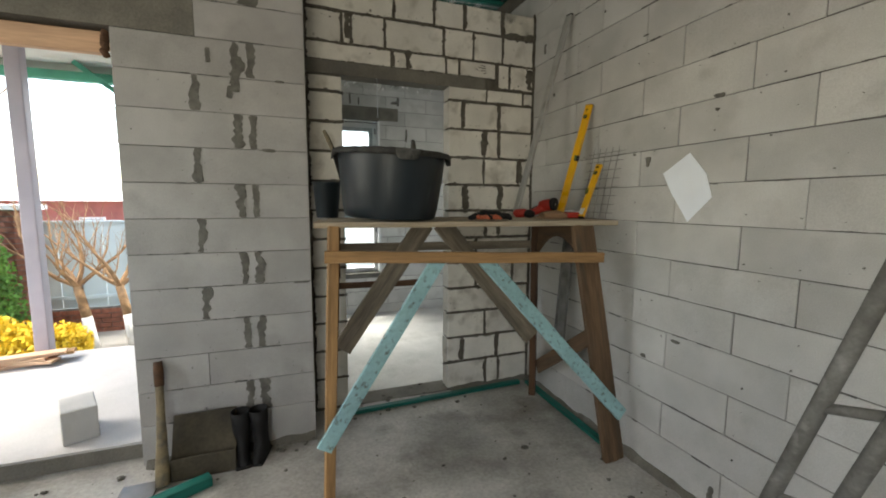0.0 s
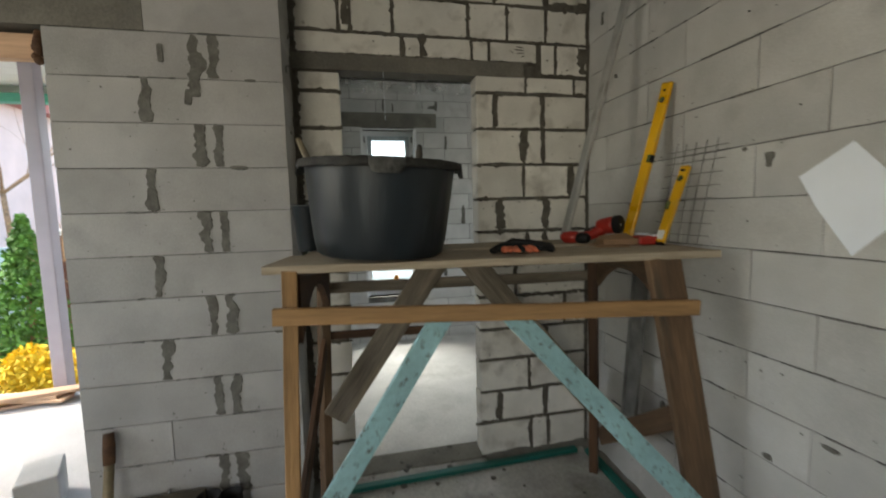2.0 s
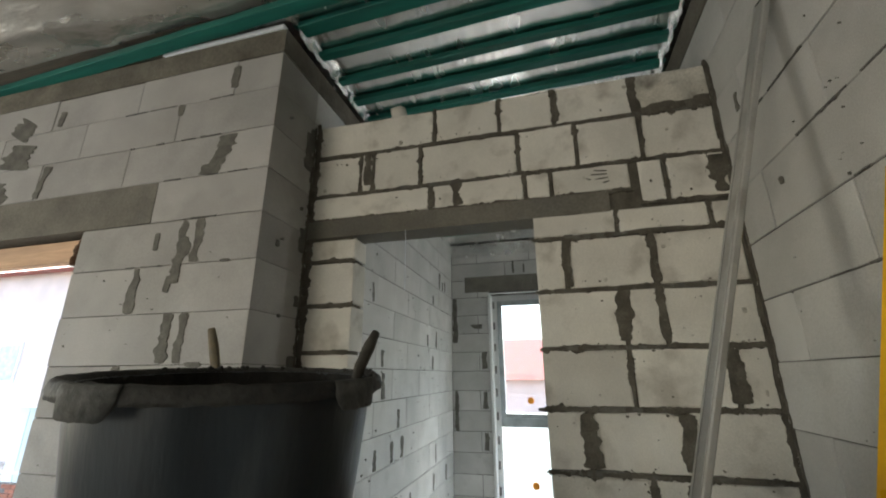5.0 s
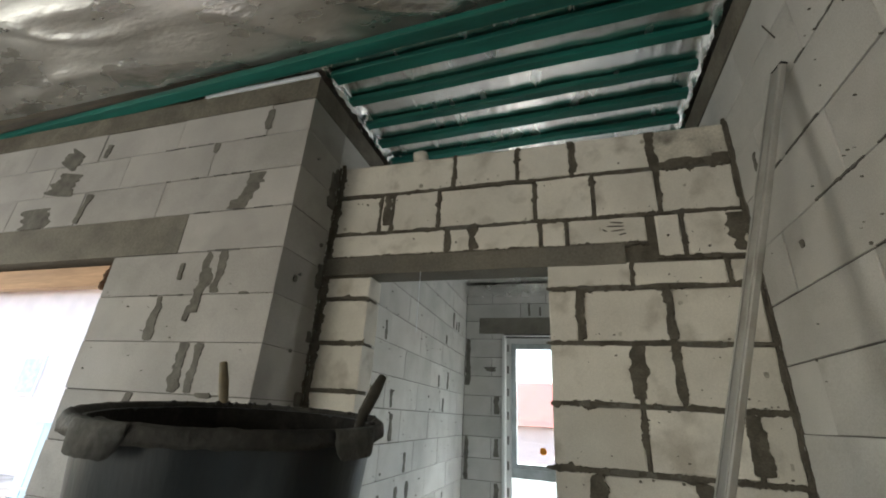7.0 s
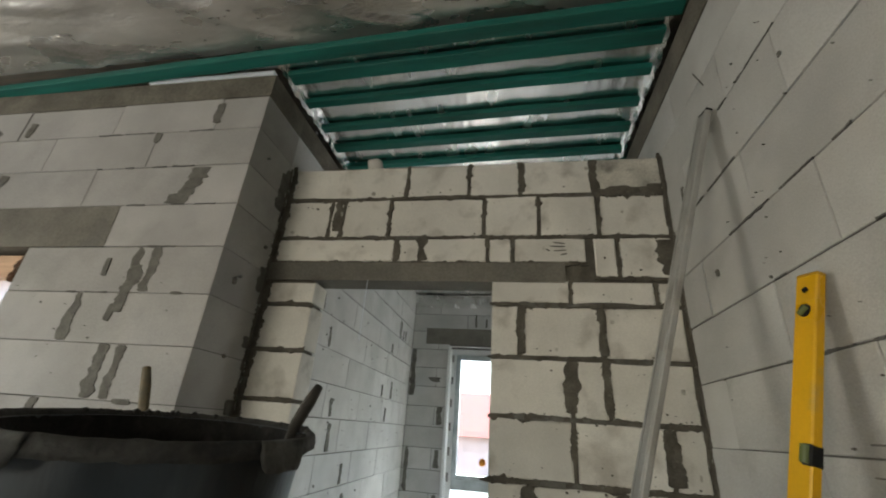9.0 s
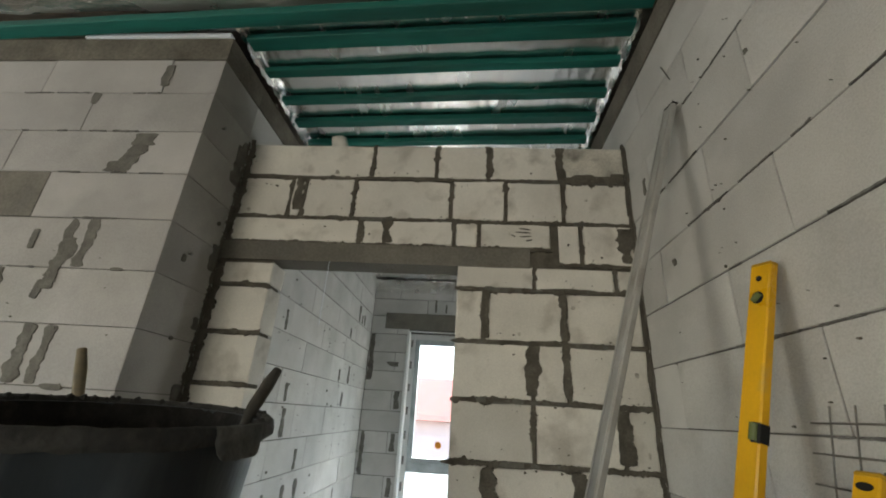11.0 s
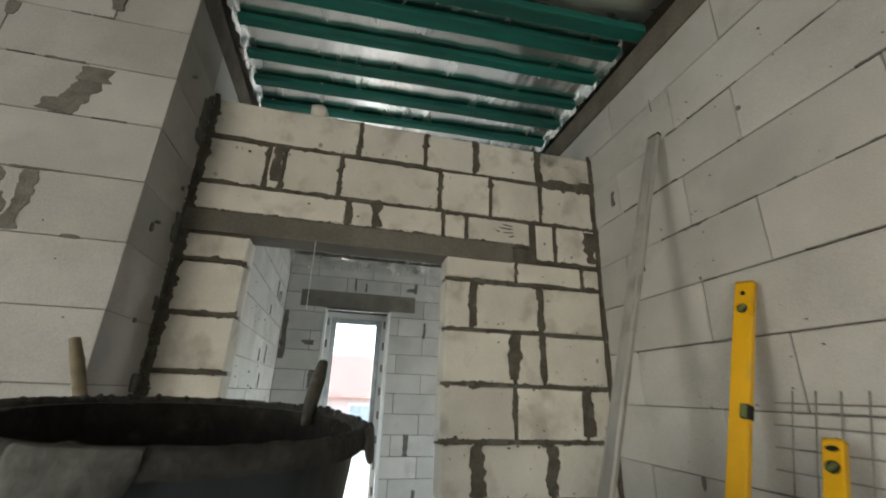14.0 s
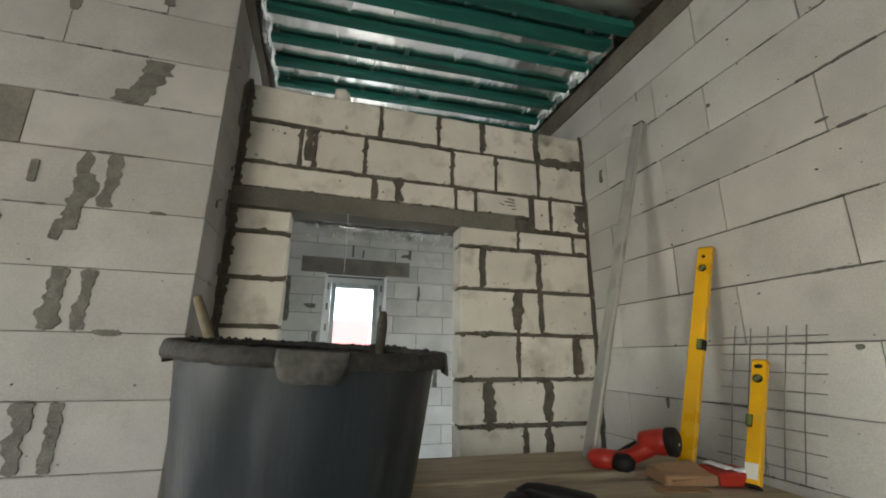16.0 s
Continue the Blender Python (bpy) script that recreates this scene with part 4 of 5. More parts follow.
part("glove", lumpy([(-0.055, 0.035, 0.062), (-0.03, 0.03, 0.064), (0.01, 0.022, 0.056), (0.055, 0.005, 0.046), (0.10, -0.012, 0.034), (0.14, -0.02, 0.028), (0.155, -0.022, 0.024)], [0.010, 0.021, 0.029, 0.031, 0.029, 0.025, 0.014], 2, 14), "black", gloves, "black glove back", True)
for i in range(7):
    x = -0.085 + 0.025 * i
    part("finger", lumpy([(x + 0.01, 0.0, 0.03), (x, -0.022, 0.028), (x - 0.008 + 0.004 * i, -0.042, 0.02), (x - 0.012 + 0.006 * i, -0.058 - 0.006 * (i % 3), 0.013)], [0.014, 0.017, 0.016, 0.010], i, 10), "black" if i in (3, 6) else "orange", gloves, "black finger" if i in (3, 6) else "salmon rubber finger", True)
part("cuff", lathe([(0.016, 0), (0.021, 0.01), (0.018, 0.022), (0.013, 0.022), (0.016, 0.0)], 16, pose(-0.12, 0.0, 0.015, 70, 0, -60)), "black", gloves, "black cuff ring", True)
part("cuff", lathe([(0.018, 0), (0.024, 0.012), (0.02, 0.026), (0.014, 0.026), (0.014, 0.0)], 16, pose(0.135, -0.02, 0.012, 70, 0, 40)), "black", gloves, "black cuff ring", True)

pail = thing("small_pail", "small black bucket on the rear plank", "bucket", pose(0.366, 2.895, TOP + 0.004))
part("pail_body", lathe([(0.06, 0), (0.064, 0.004), (0.082, 0.2), (0.088, 0.205), (0.088, 0.215), (0.078, 0.215), (0.06, 0.01)], 28), "tub", pail, smooth=True)

# ---- on the floor by the left wall ----
hatchet = thing("pickaxe_handle", "worn stained wooden tool handle with a dark head leaning", "hand tool", pose(-0.55, 2.8, FLOOR))
on(hatchet, "handle", tube([(-0.545, 2.74, FLOOR + 0.012), (-0.548, 2.77, 0.06), (-0.555, 2.82, 0.18), (-0.565, 2.87, 0.33), (-0.575, 2.92, 0.46)], [0.033, 0.034, 0.026, 0.021, 0.02], 12), "wood_olive", "stained wooden handle", True)
on(hatchet, "head", tube([(-0.575, 2.92, 0.46), (-0.58, 2.94, 0.53), (-0.585, 2.955, 0.59)], [0.024, 0.026, 0.022], 10), "wood_dark", "dark wrapped end", True)
on(hatchet, "blade", box((-0.74, 2.66, FLOOR + 0.004), (-0.57, 2.80, FLOOR + 0.012), 0.002), "wire", "flat dark steel blade")
board = thing("fibre_board", "brown-grey board leaning on the wall foot", "board", lean((-0.36, 2.80, FLOOR), (-0.36, 2.972, 0.29)))
part("panel", box((-0.165, -0.008, 0), (0.165, 0.008, 0.335), 0.003), "fibre", board)
part("bolt", lathe([(0.006, 0), (0.008, 0.012), (0.004, 0.02)], 10, pose(0.0, 0.0, 0.335)), "steel", board, "small bolt")
board_two = thing("fibre_board", "dark lower board strip leaning on the wall foot", "board", lean((-0.36, 2.775, FLOOR), (-0.36, 2.80, 0.1)))
part("panel", box((-0.16, -0.008, 0), (0.17, 0.004, 0.12), 0.003), "fibre", board_two)


def boot(m):
    ob = thing("rubber_boot", "black rubber boot standing by the block wall", "boot", m, "boots by the wall")
    bm = lathe([(0.0001, 0.0), (0.04, 0.0), (0.045, 0.02), (0.042, 0.09), (0.05, 0.2), (0.055, 0.285), (0.050, 0.285), (0.046, 0.2), (0.036, 0.1)], 20)
    for v in bm.verts:
        if v.co.z < 0.1 and v.co.y < 0:
            v.co.y *= 1 + 2.6 * (1 - v.co.z / 0.1)
    part("shaft", bm, "black", ob, smooth=True)
    part("sole", box((-0.042, -0.15, -0.006), (0.042, 0.05, 0.012), 0.006), "black", ob)
    return ob


boot(pose(-0.17, 2.90, FLOOR + 0.006, 0, 0, 8))
boot(pose(-0.055, 2.905, FLOOR + 0.006, 3, -3, -14))
offcut = thing("timber_offcut", "short green painted timber offcut on the floor", "timber", pose(-0.43, 2.62, FLOOR + 0.004, 0, 0, 27))
part("piece", box((-0.14, -0.032, 0), (0.14, 0.032, 0.055), 0.003), "green", offcut)
strip_green = thing("floor_batten", "dirty green batten lying along the doorway", "batten", pose(1.2, 3.2, FLOOR + 0.003, 0, 0, 2))
part("piece", box((-0.75, -0.022, 0), (0.74, 0.022, 0.03), 0.004), "green", strip_green)
side_strip = thing("floor_batten", "dirty green batten lying along the side wall foot", "batten", pose(1.99, 2.7, FLOOR + 0.003, 0, 0, 88))
part("piece", box((-0.5, -0.025, 0), (0.5, 0.025, 0.028), 0.004), "green", side_strip)

# metal stand near the start of the walk
stand = thing("tube_stand", "grey metal tube stand leaning by the side wall", "stand", pose(1.6, 0.95, FLOOR))
on(stand, "leg_tube", tube([(1.70, 1.285, FLOOR), (1.60, 0.845, 1.36)], 0.024, 16), "stand", "dull grey metal tube", True)
on(stand, "leg_tube", tube([(1.70, 1.13, FLOOR), (1.60, 0.69, 1.36)], 0.024, 16), "stand", "dull grey metal tube", True)
on(stand, "rung", tube([(1.635, 1.0, 0.88), (1.635, 0.83, 0.93)], 0.016, 12), "stand", "grey rung", True)
on(stand, "rung", tube([(1.66, 1.11, 0.51), (1.66, 0.95, 0.55)], 0.016, 12), "stand", "grey rung", True)

# crumbs of mortar on the floor and along the walls
rng = random.Random(8)
bm = bmesh.new()
for i in range(260):
    if i % 2:
        x, y = rng.uniform(-1.2, XR - 0.05), rng.uniform(1.6, 3.25)
        if y > 2.9 and x < 0.3:
            y = 2.9
    else:
        x, y = (rng.uniform(0.5, 1.3), rng.uniform(3.1, 3.5)) if i % 4 else (rng.uniform(-0.65, 0.25), rng.uniform(2.84, 2.96))
    s = rng.choice((0.003, 0.004, 0.005, 0.008, 0.016)) * rng.uniform(0.7, 1.2)
    q = bmesh.ops.create_icosphere(bm, subdivisions=1, radius=s)["verts"]
    for v in q:
        v.co = Vector((v.co.x * 1.2 + x, v.co.y + y, v.co.z * 0.6 + FLOOR + s * 0.35)) + Vector((rng.uniform(-s, s), rng.uniform(-s, s), 0)) * 0.3
tagged(part("mortar_crumbs", bm, "smear"), "crumbs of dry mortar on the floor", "rubble", kind="stuff")
tagged(part("floor_debris", box((0.30, YB - 0.0, FLOOR - 0.09), (1.5, YB + 0.2, FLOOR + 0.004), 0.006), "concrete"), "rough mortar threshold in the doorway", "threshold", kind="structure")
# ragged mortar and dirt fillets along the wall feet
def fillet(a, b, out, label):
    a, b, o = Vector(a), Vector(b), Vector(out)
    n = int((b - a).length / 0.03)
    bm = bmesh.new()
    rows = []
    for i in range(n + 1):
        p = a + (b - a) * i / n
        w = 0.045 + 0.03 * noise.noise(p * 9) + 0.015 * noise.noise(p * 40)
        h = 0.035 + 0.025 * noise.noise(p * 11 + Vector((5, 0, 0)))
        rows.append([bm.verts.new(p + o * u * max(0.012, w) + Vector((0, 0, v * max(0.008, h)))) for u, v in ((-0.2, 1), (0.15, 0.9), (0.6, 0.4), (1, 0), (-0.2, -0.3))])
    for r, q in zip(rows, rows[1:]):
        for k in range(5):
            bm.faces.new((r[k], r[(k + 1) % 5], q[(k + 1) % 5], q[k]))
    bm.faces.new(rows[0][::-1])
    bm.faces.new(rows[-1])
    return tagged(part("mortar_fillet", bm, "concrete"), label, "mortar", kind="stuff")


fillet((XR, 0.3, FLOOR), (XR, 3.28, FLOOR), (-1, 0, 0), "ragged mortar along the side wall foot")
fillet((-0.68, YL, FLOOR), (0.26, YL, FLOOR), (0, -1, 0), "ragged mortar along the front wall foot")
fillet((1.34, YB, FLOOR), (2.04, YB, FLOOR), (0, -1, 0), "ragged mortar along the partition foot")
# rubble lump on the partition
lump = bmesh.new()
for v in bmesh.ops.create_icosphere(lump, subdivisions=2, radius=0.045)["verts"]:
    v.co = v.co * (1 + 0.35 * noise.noise(v.co * 30)) + Vector((0.70, YB + 0.05, 2.985 + 0.035))
tagged(part("foam_lump", lump, "cream", None, smooth=True), "beige foam lump on top of the partition", "foam")

tagged(part("plumb_thread", tube([(0.765, YB - 0.008, 2.374), (0.766, YB - 0.008, 2.1)], 0.001, 5), "paper"), "thin white thread hanging from the lintel", "thread")
for y, z in ((3.09, 2.9), (3.12, 2.32)):
    tagged(part("screw", lathe([(0.004, -0.01), (0.004, 0.01), (0.008, 0.011), (0.006, 0.014)], 10, pose(XE, y, z, 0, 90, 0)), "steel"), "small steel screw in the block wall", "screw", "wall screws")
tagged(part("nail", tube([(XR + 0.01, 2.86, 2.95), (XR - 0.05, 2.80, 2.955)], 0.0022, 6), "wire"), "bent nail in the block wall", "nail")

# ---- far window ----
window = thing("window_1", "tall white plastic window with protective film on its frame", "window", pose(0, YF, 0), kind="structure")
window.matrix_world = Matrix.Identity(4)
FY = YF + 0.10
def bar(name, x0, x1, z0, z1, y0, y1, mat, parent, label=""):
    return part(name, box((x0, y0, z0), (x1, y1, z1), 0.004), mat, parent, label)
fr = bar("window_frame", WX0, WX0 + 0.065, WZ0, WZ1, FY, FY + 0.07, "pvc", window)
bar("window_frame", WX1 - 0.065, WX1, WZ0, WZ1, FY, FY + 0.07, "pvc", window)
bar("window_frame", WX0 + 0.065, WX1 - 0.065, WZ1 - 0.065, WZ1, FY, FY + 0.07, "pvc", window)
bar("window_frame", WX0 + 0.065, WX1 - 0.065, WZ0, WZ0 + 0.065, FY, FY + 0.07, "pvc", window)
bar("transom", WX0 + 0.065, WX1 - 0.065, 1.24, 1.33, FY - 0.004, FY + 0.07, "pvc_film", window, "blue-grey filmed transom")
bar("sash", WX0 + 0.067, WX0 + 0.12, 1.33, WZ1 - 0.067, FY - 0.012, FY + 0.05, "pvc_film", window, "blue-grey filmed sash")
bar("sash", WX1 - 0.12, WX1 - 0.067, 1.33, WZ1 - 0.067, FY - 0.012, FY + 0.05, "pvc_film", window, "blue-grey filmed sash")
bar("sash", WX0 + 0.12, WX1 - 0.12, WZ1 - 0.12, WZ1 - 0.067, FY - 0.012, FY + 0.05, "pvc_film", window, "blue-grey filmed sash")
bar("sash", WX0 + 0.12, WX1 - 0.12, 1.33, 1.375, FY - 0.012, FY + 0.05, "pvc_film", window, "blue-grey filmed sash")
for z0, z1, xa, xb in ((1.37, WZ1 - 0.115, WX0 + 0.115, WX1 - 0.115), (WZ0 + 0.06, 1.245, WX0 + 0.06, WX1 - 0.06)):
    p = bar("pane", xa, xb, z0, z1, FY + 0.02, FY + 0.03, "glass", window)
    p.visible_shadow = False
for z in (1.50, 0.70):
    part("sticker", lathe([(0.035, 0), (0.035, 0.001)], 24, pose(1.08, FY + 0.018, z, 90, 0, 0)), "amber", window, "round orange sticker")
bar("reveal", WX0 - 0.02, WX0 + 0.012, WZ0, WZ1 + 0.012, YF - 0.012, FY, "pvc", window, "white reveal strip")
bar("reveal", WX1 - 0.012, WX1 + 0.02, WZ0, WZ1 + 0.012, YF - 0.012, FY, "pvc", window, "white reveal strip")
bar("reveal", WX0 + 0.012, WX1 - 0.012, WZ1, WZ1 + 0.012, YF - 0.012, FY, "pvc", window, "white reveal strip")
for i in range(9):
    for x in (WX0 + 0.018, WX1 - 0.04):
        bar("packing_wedge", x, x + 0.022, WZ0 + 0.12 + 0.235 * i, WZ0 + 0.2 + 0.235 * i, FY - 0.006, FY - 0.0005, "steel", window, "dark packing wedge")
bar("window_sill", WX0 + 0.012, WX1 - 0.012, WZ0 - 0.02, WZ0, YF - 0.02, FY, "concrete", window)

# ---- terrace things ----
spare = thing("loose_block", "loose cut aerated concrete block on the terrace slab", "block", pose(-1.12, 3.33, 0.064, 0, 0, 24))
part("body", box((-0.085, -0.13, 0), (0.085, 0.13, 0.2), 0.006), "block", spare)
header = thing("timber_header", "pale pine board across the head of the opening", "timber", pose(-1.3, 3.1, 2.3))
on(header, "board", box((-2.055, 3.02, 2.27), (-0.74, 3.07, 2.375), 0.003), "wood_pale")
on(header, "soffit_board", box((-2.055, 3.07, 2.355), (-0.72, 3.285, 2.395), 0.003), "wood_pale")
foam = bmesh.new()
for i in range(7):
    s = bmesh.ops.create_icosphere(foam, subdivisions=2, radius=0.02)["verts"]
    for v in s:
        v.co = v.co * (1 + 0.5 * noise.noise(v.co * 40 + Vector((i, 0, 0)))) + Vector((-0.725 - 0.004 * (i % 2), 3.0 + 0.004 * i, 2.26 + 0.019 * i))
tagged(part("foam_bead", foam, "wood_dark", None, smooth=True), "dark dried foam in the lintel corner", "foam")
post = thing("terrace_post", "square lilac-grey post on the terrace edge", "post", pose(-2.04, 5.06, 0.06))
part("shaft", box((-0.055, -0.055, 0), (0.055, 0.055, 2.9), 0.006), "post", post)
part("foot_plate", box((-0.075, -0.055, 0), (0.075, 0.065, 0.012), 0.002), "post", post)
canopy = thing("terrace_roof", "white boarded terrace roof with mint green timber", "roof", pose(-3, 4, 2.9))
for i in range(14):
    on(canopy, "soffit_board", box((-4.0, 3.29 + 0.2 * i, 2.985), (-0.04, 3.485 + 0.2 * i, 3.005), 0.003), "white", "white boarding")
on(canopy, "deck", box((-4.0, 3.29, 3.006), (-0.04, 6.15, 3.05)), "white", "white roof deck")
on(canopy, "fascia", box((-4.0, 6.1, 2.90), (-0.04, 6.14, 3.005), 0.004), "white", "white fascia")
on(canopy, "edge_beam", box((-4.0, 5.98, 2.80), (-0.04, 6.09, 2.89), 0.004), "mint", "mint green beam")
on(canopy, "strut", beam((-1.95, 5.93, 2.97), (-1.5, 5.93, 2.62), 0.05, 0.08, (0, 1, 0)), "mint", "mint green strut")
on(canopy, "strut", beam((-3.2, 5.6, 2.97), (-3.0, 5.93, 2.72), 0.05, 0.08, (1, 0, 0)), "mint", "mint green strut")
rng = random.Random(3)
for i in range(7):
    b = thing("loose_board", "loose reddish board in the stack on the terrace", "board", pose(-2.3 + rng.uniform(-0.1, 0.1), 4.75 + 0.04 * (i % 3), 0.064 + 0.026 * (i // 2), 0, 0, rng.uniform(-14, 40)), "boards on the terrace")
    part("piece", box((-0.45, -0.06, 0), (0.45, 0.06, 0.024), 0.002), "wood_new" if i % 2 else "wood_pale", b)


def leaves(name, blobs, n, size, mat, parent, label, seed):
    """Many small leaf faces scattered through ellipsoids (x, y, z, rx, ry, rz)."""
    rng = random.Random(seed)
    verts, faces = [], []
    for i in range(n):
        x, y, z, rx, ry, rz = rng.choice(blobs)
        d = Vector((rng.gauss(0, 1), rng.gauss(0, 1), rng.gauss(0, 1))).normalized() * rng.uniform(0.55, 1.05)
        p = Vector((x + d.x * rx, y + d.y * ry, z + d.z * rz))
        a = Vector((rng.uniform(-1, 1), rng.uniform(-1, 1), rng.uniform(-1, 1))).normalized()
        b = a.orthogonal().normalized()
        s = size * rng.uniform(0.6, 1.4)
        k = len(verts)
        verts += [p - a * s, p + b * s * 0.5, p + a * s, p - b * s * 0.5]
        faces.append((k, k + 1, k + 2, k + 3))
    me = bpy.data.meshes.new(name)
    me.from_pydata([tuple(v) for v in verts], [], faces)
    me.materials.append(M[mat])
    ob = new(name, me)
    ob.parent = parent
    ob.matrix_parent_inverse = parent.matrix_world.inverted()
    return tagged(ob, label) if label else ob


for x, y, h in ((-3.45, 6.9, 2.1), (-4.35, 6.9, 2.0), (-5.3, 6.8, 2.2)):
    t = thing("thuja", "dense green conical thuja in the garden", "conifer", pose(x, y, -0.5), "thujas by the fence")
    on(t, "trunk", tube([(x, y, -0.5), (x, y, h - 0.7)], [0.05, 0.02], 8), "bark")
    leaves("crown", [(x, y, -0.5 + h * (0.06 + 0.9 * i / 11), 0.44 * (1 - (i / 11) ** 2 * 0.85), 0.44 * (1 - (i / 11) ** 2 * 0.85), 0.16) for i in range(12)], 9000, 0.03, "thuja", t, "", int(x * 10) & 63)
shrub = thing("yellow_shrub", "low bright yellow shrub beside the terrace", "shrub", pose(-2.6, 5.9, -0.5))
on(shrub, "stem", tube([(-2.6, 5.9, -0.5), (-2.6, 5.9, -0.1)], [0.03, 0.01], 8), "bark")
leaves("foliage", [(-2.6, 5.9, -0.1, 0.35, 0.3, 0.3), (-2.3, 6.0, -0.12, 0.25, 0.25, 0.26), (-2.85, 5.9, -0.03, 0.25, 0.3, 0.3)], 5000, 0.03, "gold", shrub, "yellow leaves", 21)


def bare_tree(x, y, h, seed, group):
    """A young tree with a whitewashed trunk and bare boughs."""
    rng = random.Random(seed)
    t = thing("bare_tree", "bare fruit tree with a whitewashed trunk", "tree", pose(x, y, -0.5), group)
    fork = Vector((x - 0.12, y, -0.5 + 0.42 * h))
    mid = Vector((x - 0.05, y, -0.5 + 0.22 * h))
    on(t, "trunk", tube([(x, y, -0.5), mid], [0.075, 0.06], 10), "lime", "whitewashed trunk", True)
    on(t, "upper_trunk", tube([mid, fork], [0.058, 0.05], 10), "bark", "", True)

    def bough(bm, p, d, length, r, depth):
        pts, rad = [p], [r]
        q = p.copy()
        for i in range(4):
            d = (d + Vector((rng.uniform(-0.3, 0.3), rng.uniform(-0.3, 0.3), rng.uniform(-0.1, 0.3)))).normalized()
            q = q + d * length / 4
            pts.append(q.copy())
            rad.append(r * (1 - 0.2 * (i + 1)))
        k = tube(pts, rad, 5, False)
        me = bpy.data.meshes.new("t")
        k.to_mesh(me)
        k.free()
        bm.from_mesh(me)
        bpy.data.meshes.remove(me)
        if depth:
            for i in range(4):
                bough(bm, pts[1 + i % 4], (d + Vector((rng.uniform(-1, 1), rng.uniform(-1, 1), rng.uniform(-0.2, 0.8)))).normalized(), length * 0.6, rad[2] * 0.6, depth - 1)
    for i in range(5):
        bm = bmesh.new()
        a = i * 1.26 + rng.uniform(-0.3, 0.3)
        bough(bm, fork, Vector((math.cos(a), 0.6 * math.sin(a), rng.uniform(0.5, 1.1))).normalized(), h * 0.42, 0.035, 2)
        on(t, "bough", bm, "bark")
    return t


bare_tree(-2.41, 7.0, 2.1, 5, "garden trees")
bare_tree(-1.98, 7.1, 2.0, 9, "garden trees")
bare_tree(-7.0, 12.0, 6.5, 14, "garden trees")

fence = thing("sheet_fence", "pale blue sheet metal fence on a brick plinth", "fence", pose(-2, 8.0, -0.5))
for i in range(40):
    x = -9 + 0.28 * i
    on(fence, "sheet", box((x, 8.0 + (0.012 if i % 2 else 0.0), -0.12), (x + 0.276, 8.015 + (0.012 if i % 2 else 0.0), 1.18), 0.002), "fence")
on(fence, "cap_rail", box((-9, 7.985, 1.18), (2.2, 8.05, 1.215)), "fence")
on(fence, "mid_rail", box((-9, 7.97, 0.02), (2.2, 7.998, 0.07)), "fence")
on(fence, "plinth_core", box((-9, 7.99, -0.6), (2.2, 8.1, -0.13)), "adhesive", "mortar core")
bk = bmesh.new()
add_box(bk, (0, 0, 0), (0.24, 0.1, 0.065))
brick_me = finish(bk, "brick", "brick")
for r in range(5):
    for i in range(38):
        o = new("brick", brick_me)
        o.parent = fence
        o.matrix_world = Matrix.Translation((-8.9 + 0.25 * i + (0.125 if r % 2 else 0), 7.975, -0.52 + 0.075 * r))
pillar = thing("brick_pillar", "red brick gate pillar with a white cap", "pillar", pose(-3.46, 7.8, -0.5))
on(pillar, "core", box((-3.64, 7.62, -0.6), (-3.28, 7.98, 1.38)), "adhesive", "mortar core")
on(pillar, "cap", box((-3.71, 7.55, 1.38), (-3.21, 8.05, 1.46), 0.01), "white", "white cap")
for r in range(25):
    for i in range(2):
        for side in (0, 1):
            o = new("brick", brick_me)
            o.parent = pillar
            o.matrix_world = Matrix.Translation((-3.65 + 0.19 * i * (1 if r % 2 else 0.72), 7.61 if side == 0 else 7.9, -0.5 + 0.075 * r)) if side == 0 else pose(-3.27, 7.62 + 0.17 * i, -0.5 + 0.075 * r, 0, 0, 90)


def house(x0, x1, y0, y1, wall_h, ridge, wall_mat, label, windows, roof_mat="roof"):
    cx = (x0 + x1) / 2
    h = thing("neighbour_house", label, "house", pose(cx, y0, -0.5))
    on(h, "wall", box((x0, y0, -0.6), (x1, y1, wall_h)), wall_mat)
    bm = bmesh.new()
    ym = (y0 + y1) / 2
    v = [bm.verts.new(p) for p in ((x0 - 0.4, y0 - 0.4, wall_h), (x1 + 0.4, y0 - 0.4, wall_h), (x1 + 0.4, ym, ridge), (x0 - 0.4, ym, ridge), (x0 - 0.4, y1 + 0.4, wall_h), (x1 + 0.4, y1 + 0.4, wall_h))]
    for f in ((0, 1, 2, 3), (3, 2, 5, 4), (0, 3, 4), (1, 5, 2), (0, 4, 5, 1)):
        bm.faces.new([v[i] for i in f])
    roof = on(h, "roof", bm, roof_mat)
    ch = box((cx + 1.0, ym - 1.0, ridge - 0.9), (cx + 1.6, ym - 0.5, ridge + 0.6))
    bmesh.ops.transform(ch, matrix=h.matrix_world.inverted(), verts=ch.verts)
    part("chimney", ch, "plaster", roof)
    for x, z in windows:
        w = on(h, "window", box((x, y0 - 0.04, z), (x + 1.0, y0 + 0.02, z + 1.2)), "pvc", "white framed window")
        g = box((x + 0.08, y0 - 0.05, z + 0.08), (x + 0.92, y0 - 0.041, z + 1.12))
        bmesh.ops.transform(g, matrix=h.matrix_world.inverted(), verts=g.verts)
        part("pane", g, "pvc_film", w)
    return h


